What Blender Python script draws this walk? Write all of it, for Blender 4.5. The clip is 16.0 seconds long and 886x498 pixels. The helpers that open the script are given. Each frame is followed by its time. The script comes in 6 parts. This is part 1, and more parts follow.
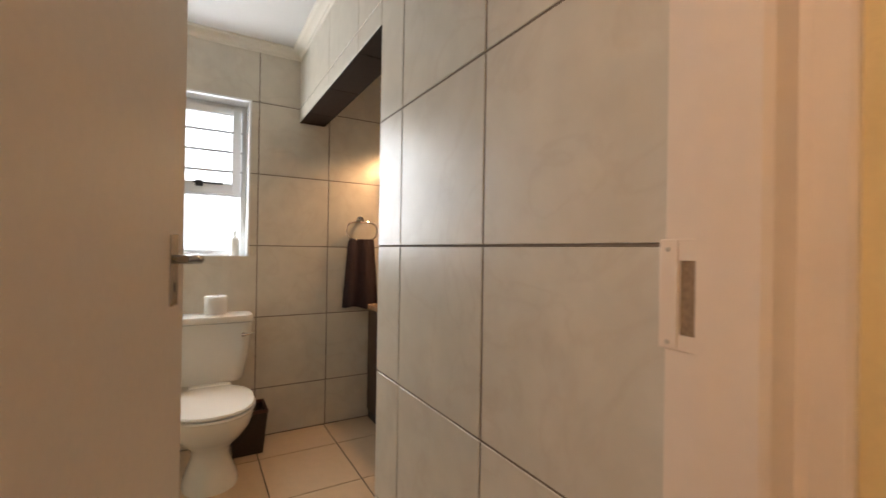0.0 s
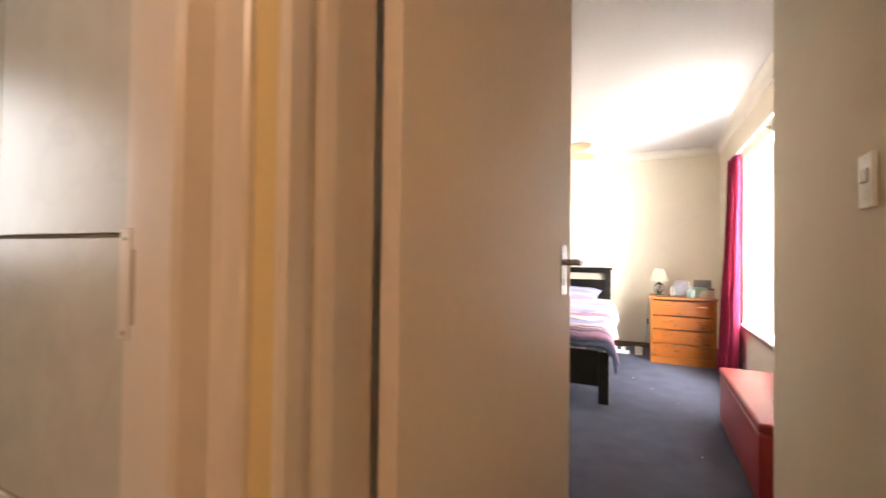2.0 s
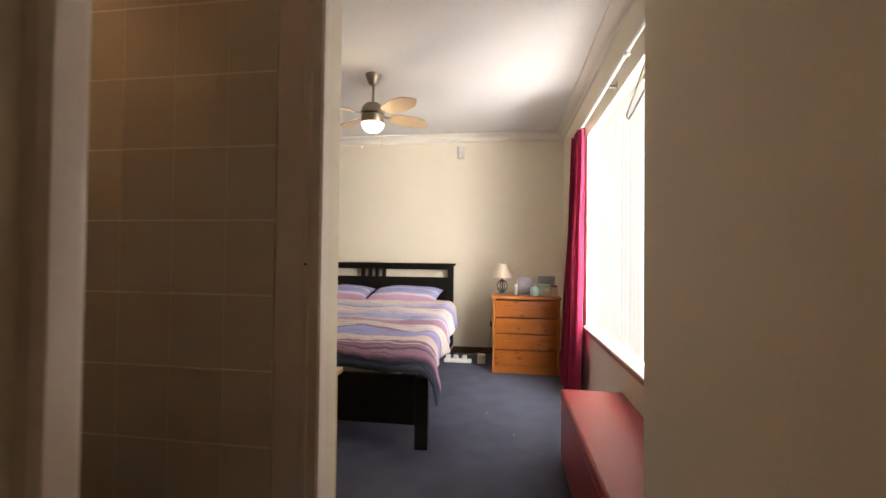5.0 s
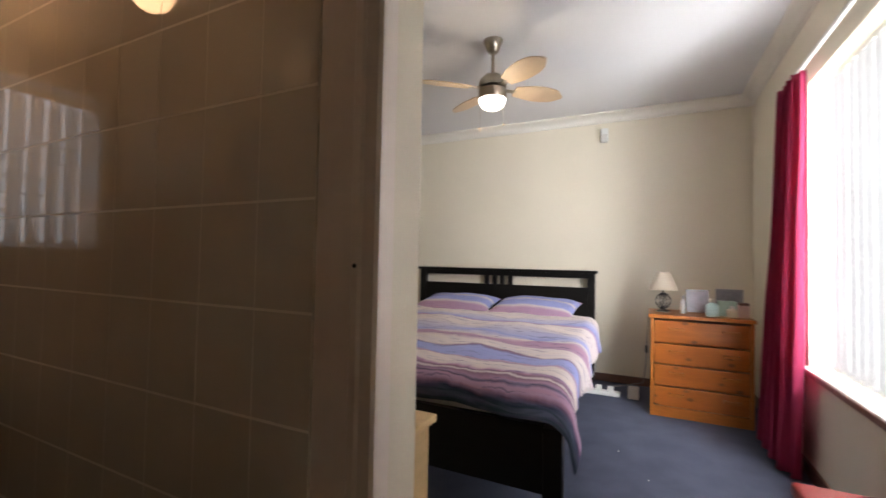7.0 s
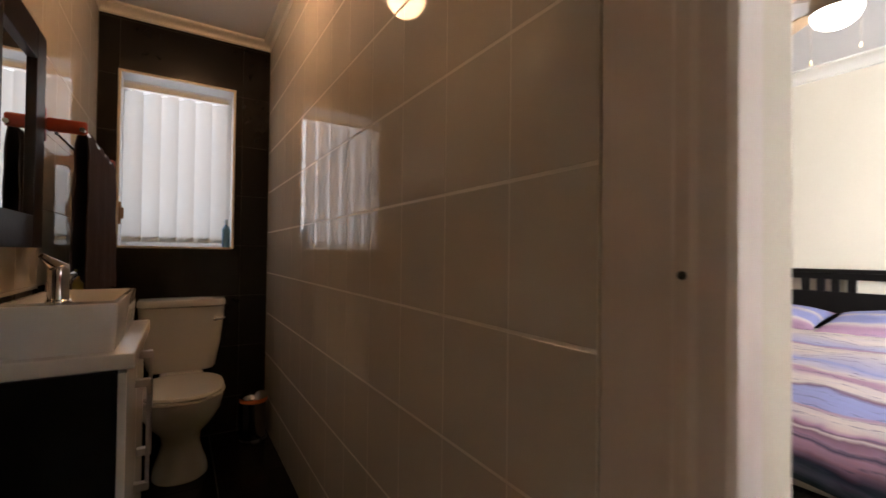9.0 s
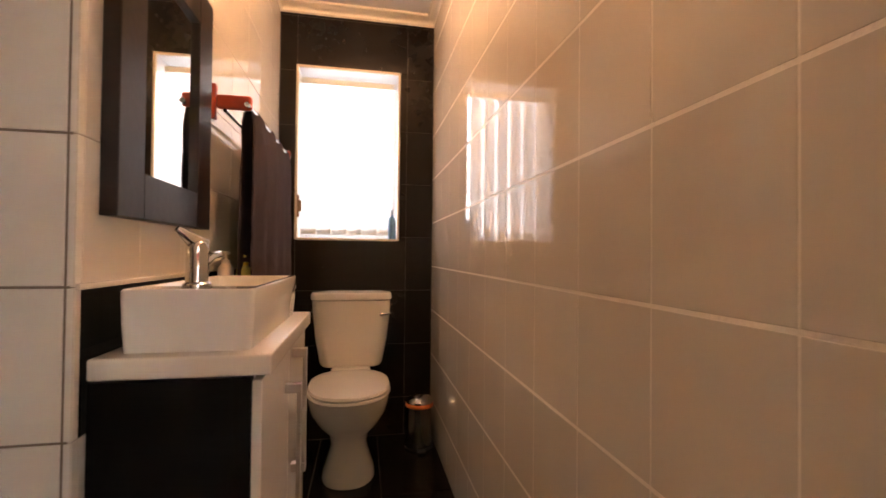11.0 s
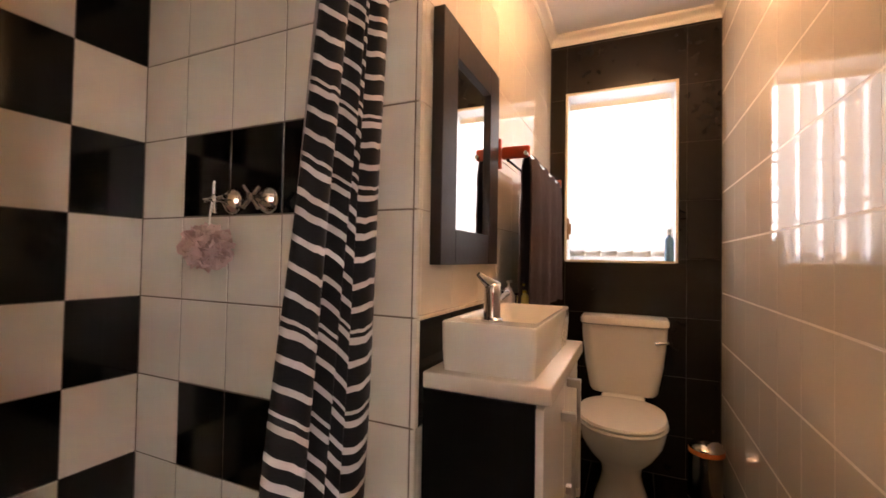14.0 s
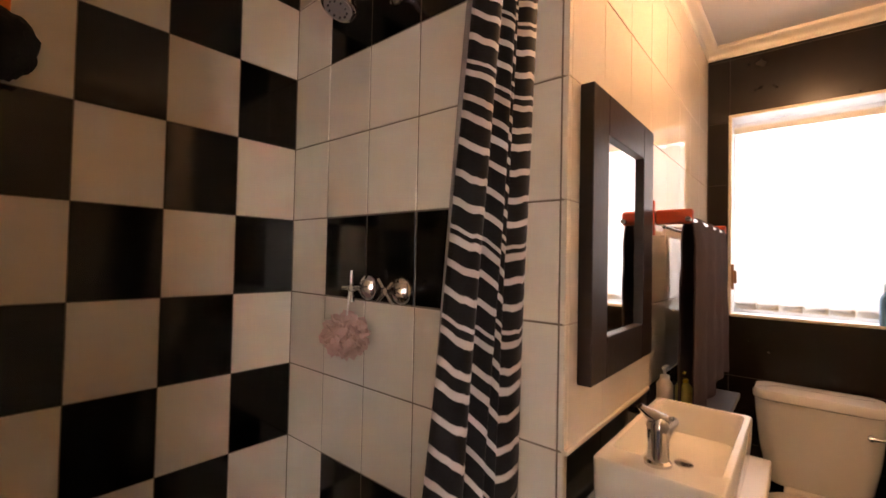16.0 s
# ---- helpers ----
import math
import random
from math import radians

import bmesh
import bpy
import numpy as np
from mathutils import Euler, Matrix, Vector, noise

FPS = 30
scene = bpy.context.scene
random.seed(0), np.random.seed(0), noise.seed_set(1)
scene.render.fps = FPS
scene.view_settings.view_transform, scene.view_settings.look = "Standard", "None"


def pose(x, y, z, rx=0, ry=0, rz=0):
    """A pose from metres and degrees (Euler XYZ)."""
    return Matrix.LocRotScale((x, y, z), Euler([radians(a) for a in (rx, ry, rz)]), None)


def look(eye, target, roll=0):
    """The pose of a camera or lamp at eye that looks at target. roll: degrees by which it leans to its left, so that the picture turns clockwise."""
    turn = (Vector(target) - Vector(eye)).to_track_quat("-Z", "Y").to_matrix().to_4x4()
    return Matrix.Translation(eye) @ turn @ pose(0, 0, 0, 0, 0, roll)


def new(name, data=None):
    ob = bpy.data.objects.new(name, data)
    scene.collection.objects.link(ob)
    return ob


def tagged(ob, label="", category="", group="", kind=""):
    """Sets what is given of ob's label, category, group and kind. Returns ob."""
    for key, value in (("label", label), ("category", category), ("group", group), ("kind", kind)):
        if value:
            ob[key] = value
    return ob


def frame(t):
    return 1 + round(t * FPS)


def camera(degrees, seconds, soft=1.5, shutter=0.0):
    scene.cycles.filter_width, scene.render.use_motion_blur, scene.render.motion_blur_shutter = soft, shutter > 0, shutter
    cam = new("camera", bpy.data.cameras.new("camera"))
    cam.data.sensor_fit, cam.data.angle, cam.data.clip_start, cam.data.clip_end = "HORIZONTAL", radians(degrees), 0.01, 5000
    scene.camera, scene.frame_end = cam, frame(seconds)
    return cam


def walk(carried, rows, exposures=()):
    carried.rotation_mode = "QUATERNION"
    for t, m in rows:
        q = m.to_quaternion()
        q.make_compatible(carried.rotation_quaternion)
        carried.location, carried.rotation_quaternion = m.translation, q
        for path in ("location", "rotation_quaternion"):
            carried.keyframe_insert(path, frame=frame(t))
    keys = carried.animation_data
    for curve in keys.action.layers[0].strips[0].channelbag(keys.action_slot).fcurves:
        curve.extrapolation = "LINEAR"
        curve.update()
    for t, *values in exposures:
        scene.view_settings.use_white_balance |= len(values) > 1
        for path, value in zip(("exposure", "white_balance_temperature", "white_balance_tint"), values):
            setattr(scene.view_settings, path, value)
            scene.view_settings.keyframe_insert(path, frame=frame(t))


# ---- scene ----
cam = camera(92.6, 16.0, soft=1.5, shutter=0.4)
PATH = [
    (0, (-0.473, -1.571, 1.141), (-2.202, -0.565, 1.148), 0.9),
    (0.5, (-0.406, -1.545, 1.142), (-2.0, -0.336, 1.152), 1.0),
    (1, (-0.337, -1.5, 1.138), (-1.711, -0.047, 1.153), 1.3),
    (1.5, (-0.271, -1.432, 1.134), (-1.393, 0.224, 1.154), 1.2),
    (2, (-0.208, -1.358, 1.13), (-1.067, 0.449, 1.162), 0.7),
    (2.5, (-0.163, -1.242, 1.124), (-0.766, 0.664, 1.152), 0.8),
    (3, (-0.155, -1.108, 1.117), (-0.584, 0.845, 1.141), 0.8),
    (3.5, (-0.155, -0.895, 1.115), (-0.474, 1.079, 1.14), 0.6),
    (3.7, (-0.148, -0.803, 1.115), (-0.435, 1.176, 1.138), 0.6),
    (5.8, (0.005, 0.15, 1.054), (-0.292, 2.127, 1.105), 0.8),
    (6, (-0.012, 0.228, 1.052), (-0.375, 2.194, 1.109), 0.7),
    (6.5, (-0.064, 0.337, 1.06), (-0.664, 2.244, 1.12), 1.0),
    (7, (-0.139, 0.405, 1.061), (-1.021, 2.199, 1.12), 1.1),
    (7.5, (-0.198, 0.498, 1.07), (-1.368, 2.119, 1.125), 1.4),
    (8, (-0.245, 0.558, 1.065), (-1.644, 1.987, 1.118), 1.5),
    (8.5, (-0.305, 0.576, 1.061), (-1.873, 1.816, 1.091), 1.0),
    (9, (-0.42, 0.63, 1.068), (-2.119, 1.684, 1.095), 0.7),
    (9.2, (-0.477, 0.651, 1.074), (-2.218, 1.634, 1.099), 0.3),
    (11.3, (-0.85, 0.704, 0.998), (-2.836, 0.942, 1.034), 0.7),
    (11.5, (-0.85, 0.704, 0.993), (-2.844, 0.846, 1.036), 0.7),
    (12, (-0.843, 0.711, 0.995), (-2.841, 0.619, 1.041), 0.7),
    (12.5, (-0.824, 0.711, 1.004), (-2.801, 0.408, 1.05), 0.9),
    (13, (-0.803, 0.706, 1.023), (-2.742, 0.216, 1.065), 1.0),
    (13.5, (-0.782, 0.699, 1.051), (-2.667, 0.033, 1.098), 1.0),
    (14, (-0.768, 0.694, 1.089), (-2.591, -0.129, 1.135), 1.0),
    (14.5, (-0.763, 0.685, 1.135), (-2.526, -0.26, 1.177), 1.1),
    (15, (-0.764, 0.662, 1.198), (-2.446, -0.419, 1.242), 1.1),
    (15.5, (-0.783, 0.632, 1.261), (-2.383, -0.567, 1.304), 1.2),
    (16, (-0.825, 0.602, 1.33), (-2.35, -0.691, 1.373), 1.2),
]
EXPOSURE = [(0, 1.4, 6500, 11), (1.5, 1.32, 6700, 12), (2.5, 1.2, 7400, 17), (3.5, 0.8, 7700, 19), (5.8, -0.05, 6900, 13), (7, -0.08, 6450, 13), (8, 0.12, 6250, 12), (9.2, 0.68, 6500, 15), (11.3, 2.35, 7100, 23), (12.5, 2.38, 7000, 23), (13.5, 2.33, 6900, 21), (16, 2.22, 7200, 23)]
walk(cam, [(t, look(e, g, r)) for t, e, g, r in PATH], EXPOSURE)

# ---------------------------------------------------------------- world and lights
world = bpy.data.worlds.new("world")
scene.world = world
world.use_nodes = True
_wn = world.node_tree
_sky = _wn.nodes.new("ShaderNodeTexSky")
_sky.sky_type = "NISHITA"
_sky.sun_disc = False
_sky.sun_elevation = radians(50)
_sky.sun_rotation = radians(200)
_wn.links.new(_sky.outputs[0], _wn.nodes["Background"].inputs[0])
_wn.nodes["Background"].inputs[1].default_value = 0.12


def lamp(name, kind, loc, power, color, size=0.1, target=None, size_y=None, spot=None):
    d = bpy.data.lights.new(name, kind)
    d.energy = power
    d.color = color
    if kind == "AREA":
        d.size = size
        if size_y:
            d.shape, d.size_y = "RECTANGLE", size_y
    elif kind in ("POINT", "SPOT"):
        d.shadow_soft_size = size
        if spot:
            d.spot_size, d.spot_blend = radians(spot), 0.6
    elif kind == "SUN":
        d.angle = radians(size)
    ob = new(name, d)
    ob.matrix_world = look(loc, target) if target else pose(*loc)
    return ob


XWIN = -3.24
SKYWHITE = (0.93, 0.97, 1.0)
WARM = (1.0, 0.58, 0.29)
lamp("sun_light", "SUN", (-6, 3, 8), 1.0, (1.0, 0.95, 0.88), 0.5, target=(-3.4, 3.4, 4.0))
# daylight in the opening behind the turned slats
lamp("bedroom_window_light", "AREA", (0.768, 2.335, 1.28), 250, SKYWHITE, 1.70, target=(-1.0, 2.335, 1.28), size_y=1.40)
lamp("toilet_window_light", "AREA", (-3.30, -1.63, 1.55), 6.0, SKYWHITE, 0.55, target=(-1, -1.63, 1.4), size_y=0.85)
lamp("ensuite_window_light", "AREA", (XWIN - 0.13, 0.615, 1.56), 0.85, SKYWHITE, 0.5, target=(-1, 0.615, 1.4), size_y=0.85)
lamp("fan_lamp_light", "POINT", (-1.04, 2.85, 1.90), 6, (1.0, 0.86, 0.66), 0.06)
lamp("vanity_recess_light", "SPOT", (-3.06, -0.30, 1.82), 12, WARM, 0.04, target=(-3.12, -0.45, 0.8), spot=150)
# unseen warm fill added in the hall to brighten jambs and door leaf
lamp("hall_fill_light", "POINT", (-0.28, -2.35, 2.15), 9.0, (1.0, 0.74, 0.57), 0.1)

# ---------------------------------------------------------------- materials


def mat(name, color, rough=0.5, metal=0.0, bump=0.0, scale=40.0, vary=0.06, spec=0.5, big=3.0, coat=0.0, per_object=0.0, stretch=(1, 1, 1)):
    """A surface with colour variation at two scales and fine relief."""
    m = bpy.data.materials.new(name)
    m.use_nodes = True
    nt = m.node_tree
    bs = nt.nodes["Principled BSDF"]
    bs.inputs["Roughness"].default_value = rough
    bs.inputs["Metallic"].default_value = metal
    bs.inputs["Specular IOR Level"].default_value = spec
    bs.inputs["Coat Weight"].default_value = coat
    mp = nt.nodes.new("ShaderNodeMapping")
    mp.inputs["Scale"].default_value = stretch
    geo = nt.nodes.new("ShaderNodeNewGeometry")
    nt.links.new(geo.outputs["Position"], mp.inputs["Vector"])
    n1 = nt.nodes.new("ShaderNodeTexNoise")
    n1.inputs["Scale"].default_value = big
    n1.inputs["Detail"].default_value = 5
    n2 = nt.nodes.new("ShaderNodeTexNoise")
    n2.inputs["Scale"].default_value = scale
    n2.inputs["Detail"].default_value = 4
    nt.links.new(mp.outputs[0], n1.inputs["Vector"])
    nt.links.new(mp.outputs[0], n2.inputs["Vector"])
    add = nt.nodes.new("ShaderNodeMath")
    add.operation = "ADD"
    nt.links.new(n1.outputs["Fac"], add.inputs[0])
    nt.links.new(n2.outputs["Fac"], add.inputs[1])
    src = add.outputs[0]
    if per_object:
        oi = nt.nodes.new("ShaderNodeObjectInfo")
        mu = nt.nodes.new("ShaderNodeMath")
        mu.operation = "MULTIPLY_ADD"
        mu.inputs[1].default_value = per_object
        nt.links.new(oi.outputs["Random"], mu.inputs[0])
        nt.links.new(src, mu.inputs[2])
        src = mu.outputs[0]
    ramp = nt.nodes.new("ShaderNodeMapRange")
    ramp.inputs["From Min"].default_value = 0.6
    ramp.inputs["From Max"].default_value = 1.4 + per_object
    ramp.inputs["To Min"].default_value = 1 - vary
    ramp.inputs["To Max"].default_value = 1 + vary
    nt.links.new(src, ramp.inputs["Value"])
    mix = nt.nodes.new("ShaderNodeVectorMath")
    mix.operation = "SCALE"
    mix.inputs[0].default_value = color
    nt.links.new(ramp.outputs[0], mix.inputs["Scale"])
    nt.links.new(mix.outputs[0], bs.inputs["Base Color"])
    if bump:
        b = nt.nodes.new("ShaderNodeBump")
        b.inputs["Strength"].default_value = bump
        b.inputs["Distance"].default_value = 0.004
        nt.links.new(n2.outputs["Fac"], b.inputs["Height"])
        nt.links.new(b.outputs[0], bs.inputs["Normal"])
    return m


def glow(name, color, strength):
    m = bpy.data.materials.new(name)
    m.use_nodes = True
    bs = m.node_tree.nodes["Principled BSDF"]
    bs.inputs["Base Color"].default_value = (*color, 1)
    bs.inputs["Emission Color"].default_value = (*color, 1)
    bs.inputs["Emission Strength"].default_value = strength
    return m


M_WALL = mat("cream_wall_paint", (0.76, 0.69, 0.555), 0.75, bump=0.15, scale=120, vary=0.03)
M_YELLOW = mat("yellow_wall_paint", (0.78, 0.62, 0.33), 0.7, bump=0.15, scale=120, vary=0.04)
M_WHITE = mat("white_ceiling_paint", (0.69, 0.68, 0.67), 0.8, bump=0.1, scale=90, vary=0.02)
M_FRAME = mat("cream_gloss_enamel", (0.80, 0.705, 0.62), 0.30, bump=0.08, scale=30, vary=0.03)
M_DOOR = mat("cream_door_enamel", (0.80, 0.69, 0.58), 0.42, bump=0.05, scale=60, vary=0.03)
M_CARPET = mat("blue_grey_carpet", (0.100, 0.108, 0.152), 0.97, bump=0.9, scale=420, vary=0.22, spec=0.1, big=6)
M_TILE_C = mat("cream_glazed_tile", (0.68, 0.62, 0.52), 0.045, bump=0.012, scale=8, vary=0.035, per_object=0.25, big=4)
M_TILE_M = mat("marbled_cream_tile", (0.62, 0.58, 0.50), 0.36, bump=0.02, scale=12, vary=0.10, per_object=0.15, big=5)


def veined(m, color, width=0.035):
    """Adds faint wandering veins to a stone-look glaze."""
    nt = m.node_tree
    bs = nt.nodes["Principled BSDF"]
    src = bs.inputs["Base Color"].links[0].from_socket
    g = nt.nodes.new("ShaderNodeNewGeometry")
    oi = nt.nodes.new("ShaderNodeObjectInfo")
    sh = nt.nodes.new("ShaderNodeVectorMath")
    sh.operation = "MULTIPLY_ADD"
    sh.inputs[1].default_value = (7, 7, 7)
    cb = nt.nodes.new("ShaderNodeCombineXYZ")
    for k in range(3):
        nt.links.new(oi.outputs["Random"], cb.inputs[k])
    nt.links.new(cb.outputs[0], sh.inputs[0])
    nt.links.new(g.outputs["Position"], sh.inputs[2])
    n = nt.nodes.new("ShaderNodeTexNoise")
    n.inputs["Scale"].default_value = 3.2
    n.inputs["Detail"].default_value = 7
    n.inputs["Distortion"].default_value = 1.2
    nt.links.new(sh.outputs[0], n.inputs["Vector"])
    d = nt.nodes.new("ShaderNodeMath")
    d.operation = "SUBTRACT"
    d.inputs[1].default_value = 0.5
    nt.links.new(n.outputs["Fac"], d.inputs[0])
    ab = nt.nodes.new("ShaderNodeMath")
    ab.operation = "ABSOLUTE"
    nt.links.new(d.outputs[0], ab.inputs[0])
    r = nt.nodes.new("ShaderNodeMapRange")
    r.inputs["From Max"].default_value = width
    r.inputs["To Min"].default_value, r.inputs["To Max"].default_value = 0.13, 0.0
    nt.links.new(ab.outputs[0], r.inputs[0])
    mx = nt.nodes.new("ShaderNodeMix")
    mx.data_type = "RGBA"
    mx.inputs["B"].default_value = (*color, 1)
    nt.links.new(r.outputs[0], mx.inputs["Factor"])
    nt.links.new(src, mx.inputs["A"])
    nt.links.new(mx.outputs["Result"], bs.inputs["Base Color"])


veined(M_TILE_M, (0.42, 0.33, 0.25))
M_TILE_W = mat("white_glazed_tile", (0.74, 0.70, 0.62), 0.15, bump=0.02, scale=8, vary=0.03, per_object=0.2)
M_TILE_K = mat("black_glazed_tile", (0.006, 0.0055, 0.005), 0.12, spec=0.35, bump=0.02, scale=8, vary=0.1, per_object=0.2)
M_SLATE = mat("dark_brown_stone_tile", (0.010, 0.007, 0.005), 0.22, spec=0.25, bump=0.03, scale=25, vary=0.14, per_object=0.2)
M_FLOOR_T = mat("tan_floor_tile", (0.55, 0.42, 0.28), 0.3, bump=0.03, scale=20, vary=0.08, per_object=0.2)
M_GROUT = mat("grey_grout", (0.20, 0.165, 0.13), 0.9, bump=0.4, scale=200, vary=0.15)
M_GROUT_D = mat("dark_grout", (0.05, 0.045, 0.04), 0.9, bump=0.4, scale=200, vary=0.15)
M_GROUT_L = mat("light_grout", (0.86, 0.80, 0.69), 0.35, bump=0.3, scale=200, vary=0.1)
M_BLACKWOOD = mat("black_brown_stained_wood", (0.006, 0.005, 0.0045), 0.4, spec=0.25, bump=0.15, scale=60, vary=0.3, stretch=(1, 1, 8))
M_ESPRESSO = mat("espresso_wood_frame", (0.014, 0.006, 0.004), 0.35, spec=0.35, bump=0.1, scale=60, vary=0.25)
M_PINE = mat("orange_pine", (0.38, 0.120, 0.018), 0.38, bump=0.1, scale=30, vary=0.22, big=7, stretch=(1.2, 1.2, 11))
M_PALEPINE = mat("pale_pine", (0.62, 0.42, 0.20), 0.45, bump=0.1, scale=40, vary=0.15, stretch=(1, 1, 9))
M_CERAMIC = mat("white_vitreous_china", (0.80, 0.78, 0.72), 0.08, vary=0.012, coat=0.3)
M_CHROME = mat("polished_chrome", (0.62, 0.61, 0.60), 0.13, metal=1.0, vary=0.03)
M_PLATE = mat("worn_chrome", (0.50, 0.49, 0.47), 0.22, metal=1.0, vary=0.10)
M_NICKEL = mat("brushed_nickel", (0.56, 0.53, 0.49), 0.32, metal=1.0, vary=0.06, scale=200)
M_RED = mat("red_faux_leather", (0.33, 0.030, 0.030), 0.38, bump=0.35, scale=260, vary=0.10)
M_WHITEPLASTIC = mat("white_plastic", (0.80, 0.79, 0.75), 0.35, vary=0.02)
M_BLACKPLASTIC = mat("black_plastic", (0.02, 0.02, 0.02), 0.4, vary=0.1)
M_ALU = mat("white_window_frame", (0.78, 0.79, 0.80), 0.35, vary=0.03)
M_TOWEL = mat("dark_brown_towel", (0.040, 0.022, 0.024), 0.95, bump=1.0, scale=350, vary=0.25)
M_SKIRT = mat("brown_skirting_wood", (0.10, 0.045, 0.028), 0.45, bump=0.1, scale=50, vary=0.2)
M_SILL = mat("plum_sill_tile", (0.30, 0.16, 0.14), 0.3, bump=0.05, scale=40, vary=0.15)

# ---------------------------------------------------------------- building helpers


class Shape:
    """Collects boxes, lathes and tubes into one mesh."""

    def __init__(self):
        self.bm = bmesh.new()

    def box(self, x0, y0, z0, x1, y1, z1, bevel=0.0, seg=2, m=None):
        r = bmesh.ops.create_cube(self.bm, size=1.0)
        vs = r["verts"]
        bmesh.ops.scale(self.bm, vec=(abs(x1 - x0), abs(y1 - y0), abs(z1 - z0)), verts=vs)
        bmesh.ops.translate(self.bm, vec=((x0 + x1) / 2, (y0 + y1) / 2, (z0 + z1) / 2), verts=vs)
        if bevel:
            es = list({e for v in vs for e in v.link_edges})
            r = bmesh.ops.bevel(self.bm, geom=es, offset=bevel, segments=seg, affect="EDGES", profile=0.5)
            vs = list({v for f in r["faces"] for v in f.verts} | {v for v in vs if v.is_valid})
        if m:
            bmesh.ops.transform(self.bm, matrix=m, verts=vs)
        return self

    def rings(self, rings, cap=True, closed=True):
        """Skins a list of rings, each a list of points."""
        rows = [[self.bm.verts.new(p) for p in ring] for ring in rings]
        n = len(rows[0])
        for a, b in zip(rows, rows[1:]):
            for i in range(n if closed else n - 1):
                j = (i + 1) % n
                try:
                    self.bm.faces.new((a[i], a[j], b[j], b[i]))
                except ValueError:
                    pass
        if cap and closed:
            self.bm.faces.new(list(reversed(rows[0])))
            self.bm.faces.new(rows[-1])
        return self

    def lathe(self, profile, center=(0, 0, 0), n=28, m=None, sx=1.0, sy=1.0):
        rings = []
        for r, z in profile:
            r = max(r, 0.0004)
            ring = [Vector((r * math.cos(2 * math.pi * i / n) * sx, r * math.sin(2 * math.pi * i / n) * sy, z)) for i in range(n)]
            if m:
                ring = [m @ p for p in ring]
            rings.append([p + Vector(center) for p in ring])
        return self.rings(rings)

    def tube(self, pts, r, n=10):
        pts = [Vector(p) for p in pts]
        rings = []
        up = Vector((0, 0, 1))
        for i, p in enumerate(pts):
            d = (pts[min(i + 1, len(pts) - 1)] - pts[max(i - 1, 0)]).normalized()
            a = d.cross(up)
            if a.length < 1e-3:
                a = d.cross(Vector((1, 0, 0)))
            a.normalize()
            b = d.cross(a)
            rr = r[i] if isinstance(r, (list, tuple)) else r
            rings.append([p + rr * (a * math.cos(2 * math.pi * k / n) + b * math.sin(2 * math.pi * k / n)) for k in range(n)])
        return self.rings(rings)

    def mesh(self, name, smooth=False, angle=40):
        bmesh.ops.recalc_face_normals(self.bm, faces=self.bm.faces)
        me = bpy.data.meshes.new(name)
        self.bm.to_mesh(me)
        self.bm.free()
        if smooth:
            for p in me.polygons:
                p.use_smooth = True
            me.set_sharp_from_angle(angle=radians(angle))
        return me


def solid(name, shape, material, label="", category="", kind="", group="", smooth=False):
    me = shape.mesh(name, smooth)
    me.materials.append(material)
    return tagged(new(name, me), label, category, group, kind)


def part(name, shape, material, parent, label="", smooth=False):
    me = shape.mesh(name, smooth)
    me.materials.append(material)
    ob = new(name, me)
    ob.parent = parent
    if label:
        ob["label"] = label
    return ob


def thing(name, label, category, loc=(0, 0, 0), rz=0.0, group=""):
    ob = new(name)
    ob.empty_display_size = 0.05
    ob.matrix_world = pose(*loc, 0, 0, rz)
    return tagged(ob, label, category, group)


def S():
    return Shape()


# ---------------------------------------------------------------- plan, in metres
XW = -3.24          # inner face of the outer wall
YE = 1.09           # tiled side wall of the en suite
YM = 0.247          # mirror wall of the en suite
XS = -1.622         # tap wall of the shower
YC = -0.768         # chequered wall of the shower
XD = -0.805         # en suite face of the wall with its doorway
XP = -0.65          # passage face of that wall
YB = -1.022         # tiled wall beside the toilet room's door
XN = -1.868         # end of that wall
XH = -0.63          # hall face of the toilet room's wall
YD0, YD1 = -1.0, -0.835   # wall with the bedroom door
XR = 0.268          # passage wall with the switch
YR = 0.79           # its end
XB = 0.60           # bedroom wall with the window
YH = 4.57           # wall behind the headboard
CEIL = 2.46
CB = 2.372          # ceiling of the two bathrooms
XT = -0.780         # end of the en suite's side wall tiles
XL = -3.24

# ---------------------------------------------------------------- setting


def wall(name, boxes, material, label):
    s = S()
    for b in boxes:
        s.box(*b)
    return solid(name, s, material, label, "wall", "structure")


G = 0.0025   # tiles stand this far out of their joints
solid("floor_bedroom", S().box(XP, YD0 + 0.05, -0.1, XB + 0.3, 1.31, 0).box(XL - 0.2, 1.31, -0.1, XB + 0.3, YH + 0.2, 0), M_CARPET, "blue-grey cut pile carpet, slightly worn", "floor", "structure")
solid("floor_hall", S().box(XH - 0.17, -3.0, -0.1, 1.2, YD0 + 0.05, 0), M_CARPET, "blue-grey hall carpet", "floor", "structure")
fl_bath = solid("floor_toilet_room", S().box(XW - 0.1, -2.3, -0.1, XH - 0.17, 0.1, -G), M_GROUT_D, "tan ceramic floor tiles with dark joints", "floor", "structure")
fl_ens = solid("floor_ensuite", S().box(XW - 0.1, 0.1, -0.1, XP, 1.31, -G).box(XS - 0.1, YC - 0.1, -0.1, XP, 0.1, -G), M_GROUT_D, "dark stone floor tiles of the en suite", "floor", "structure")
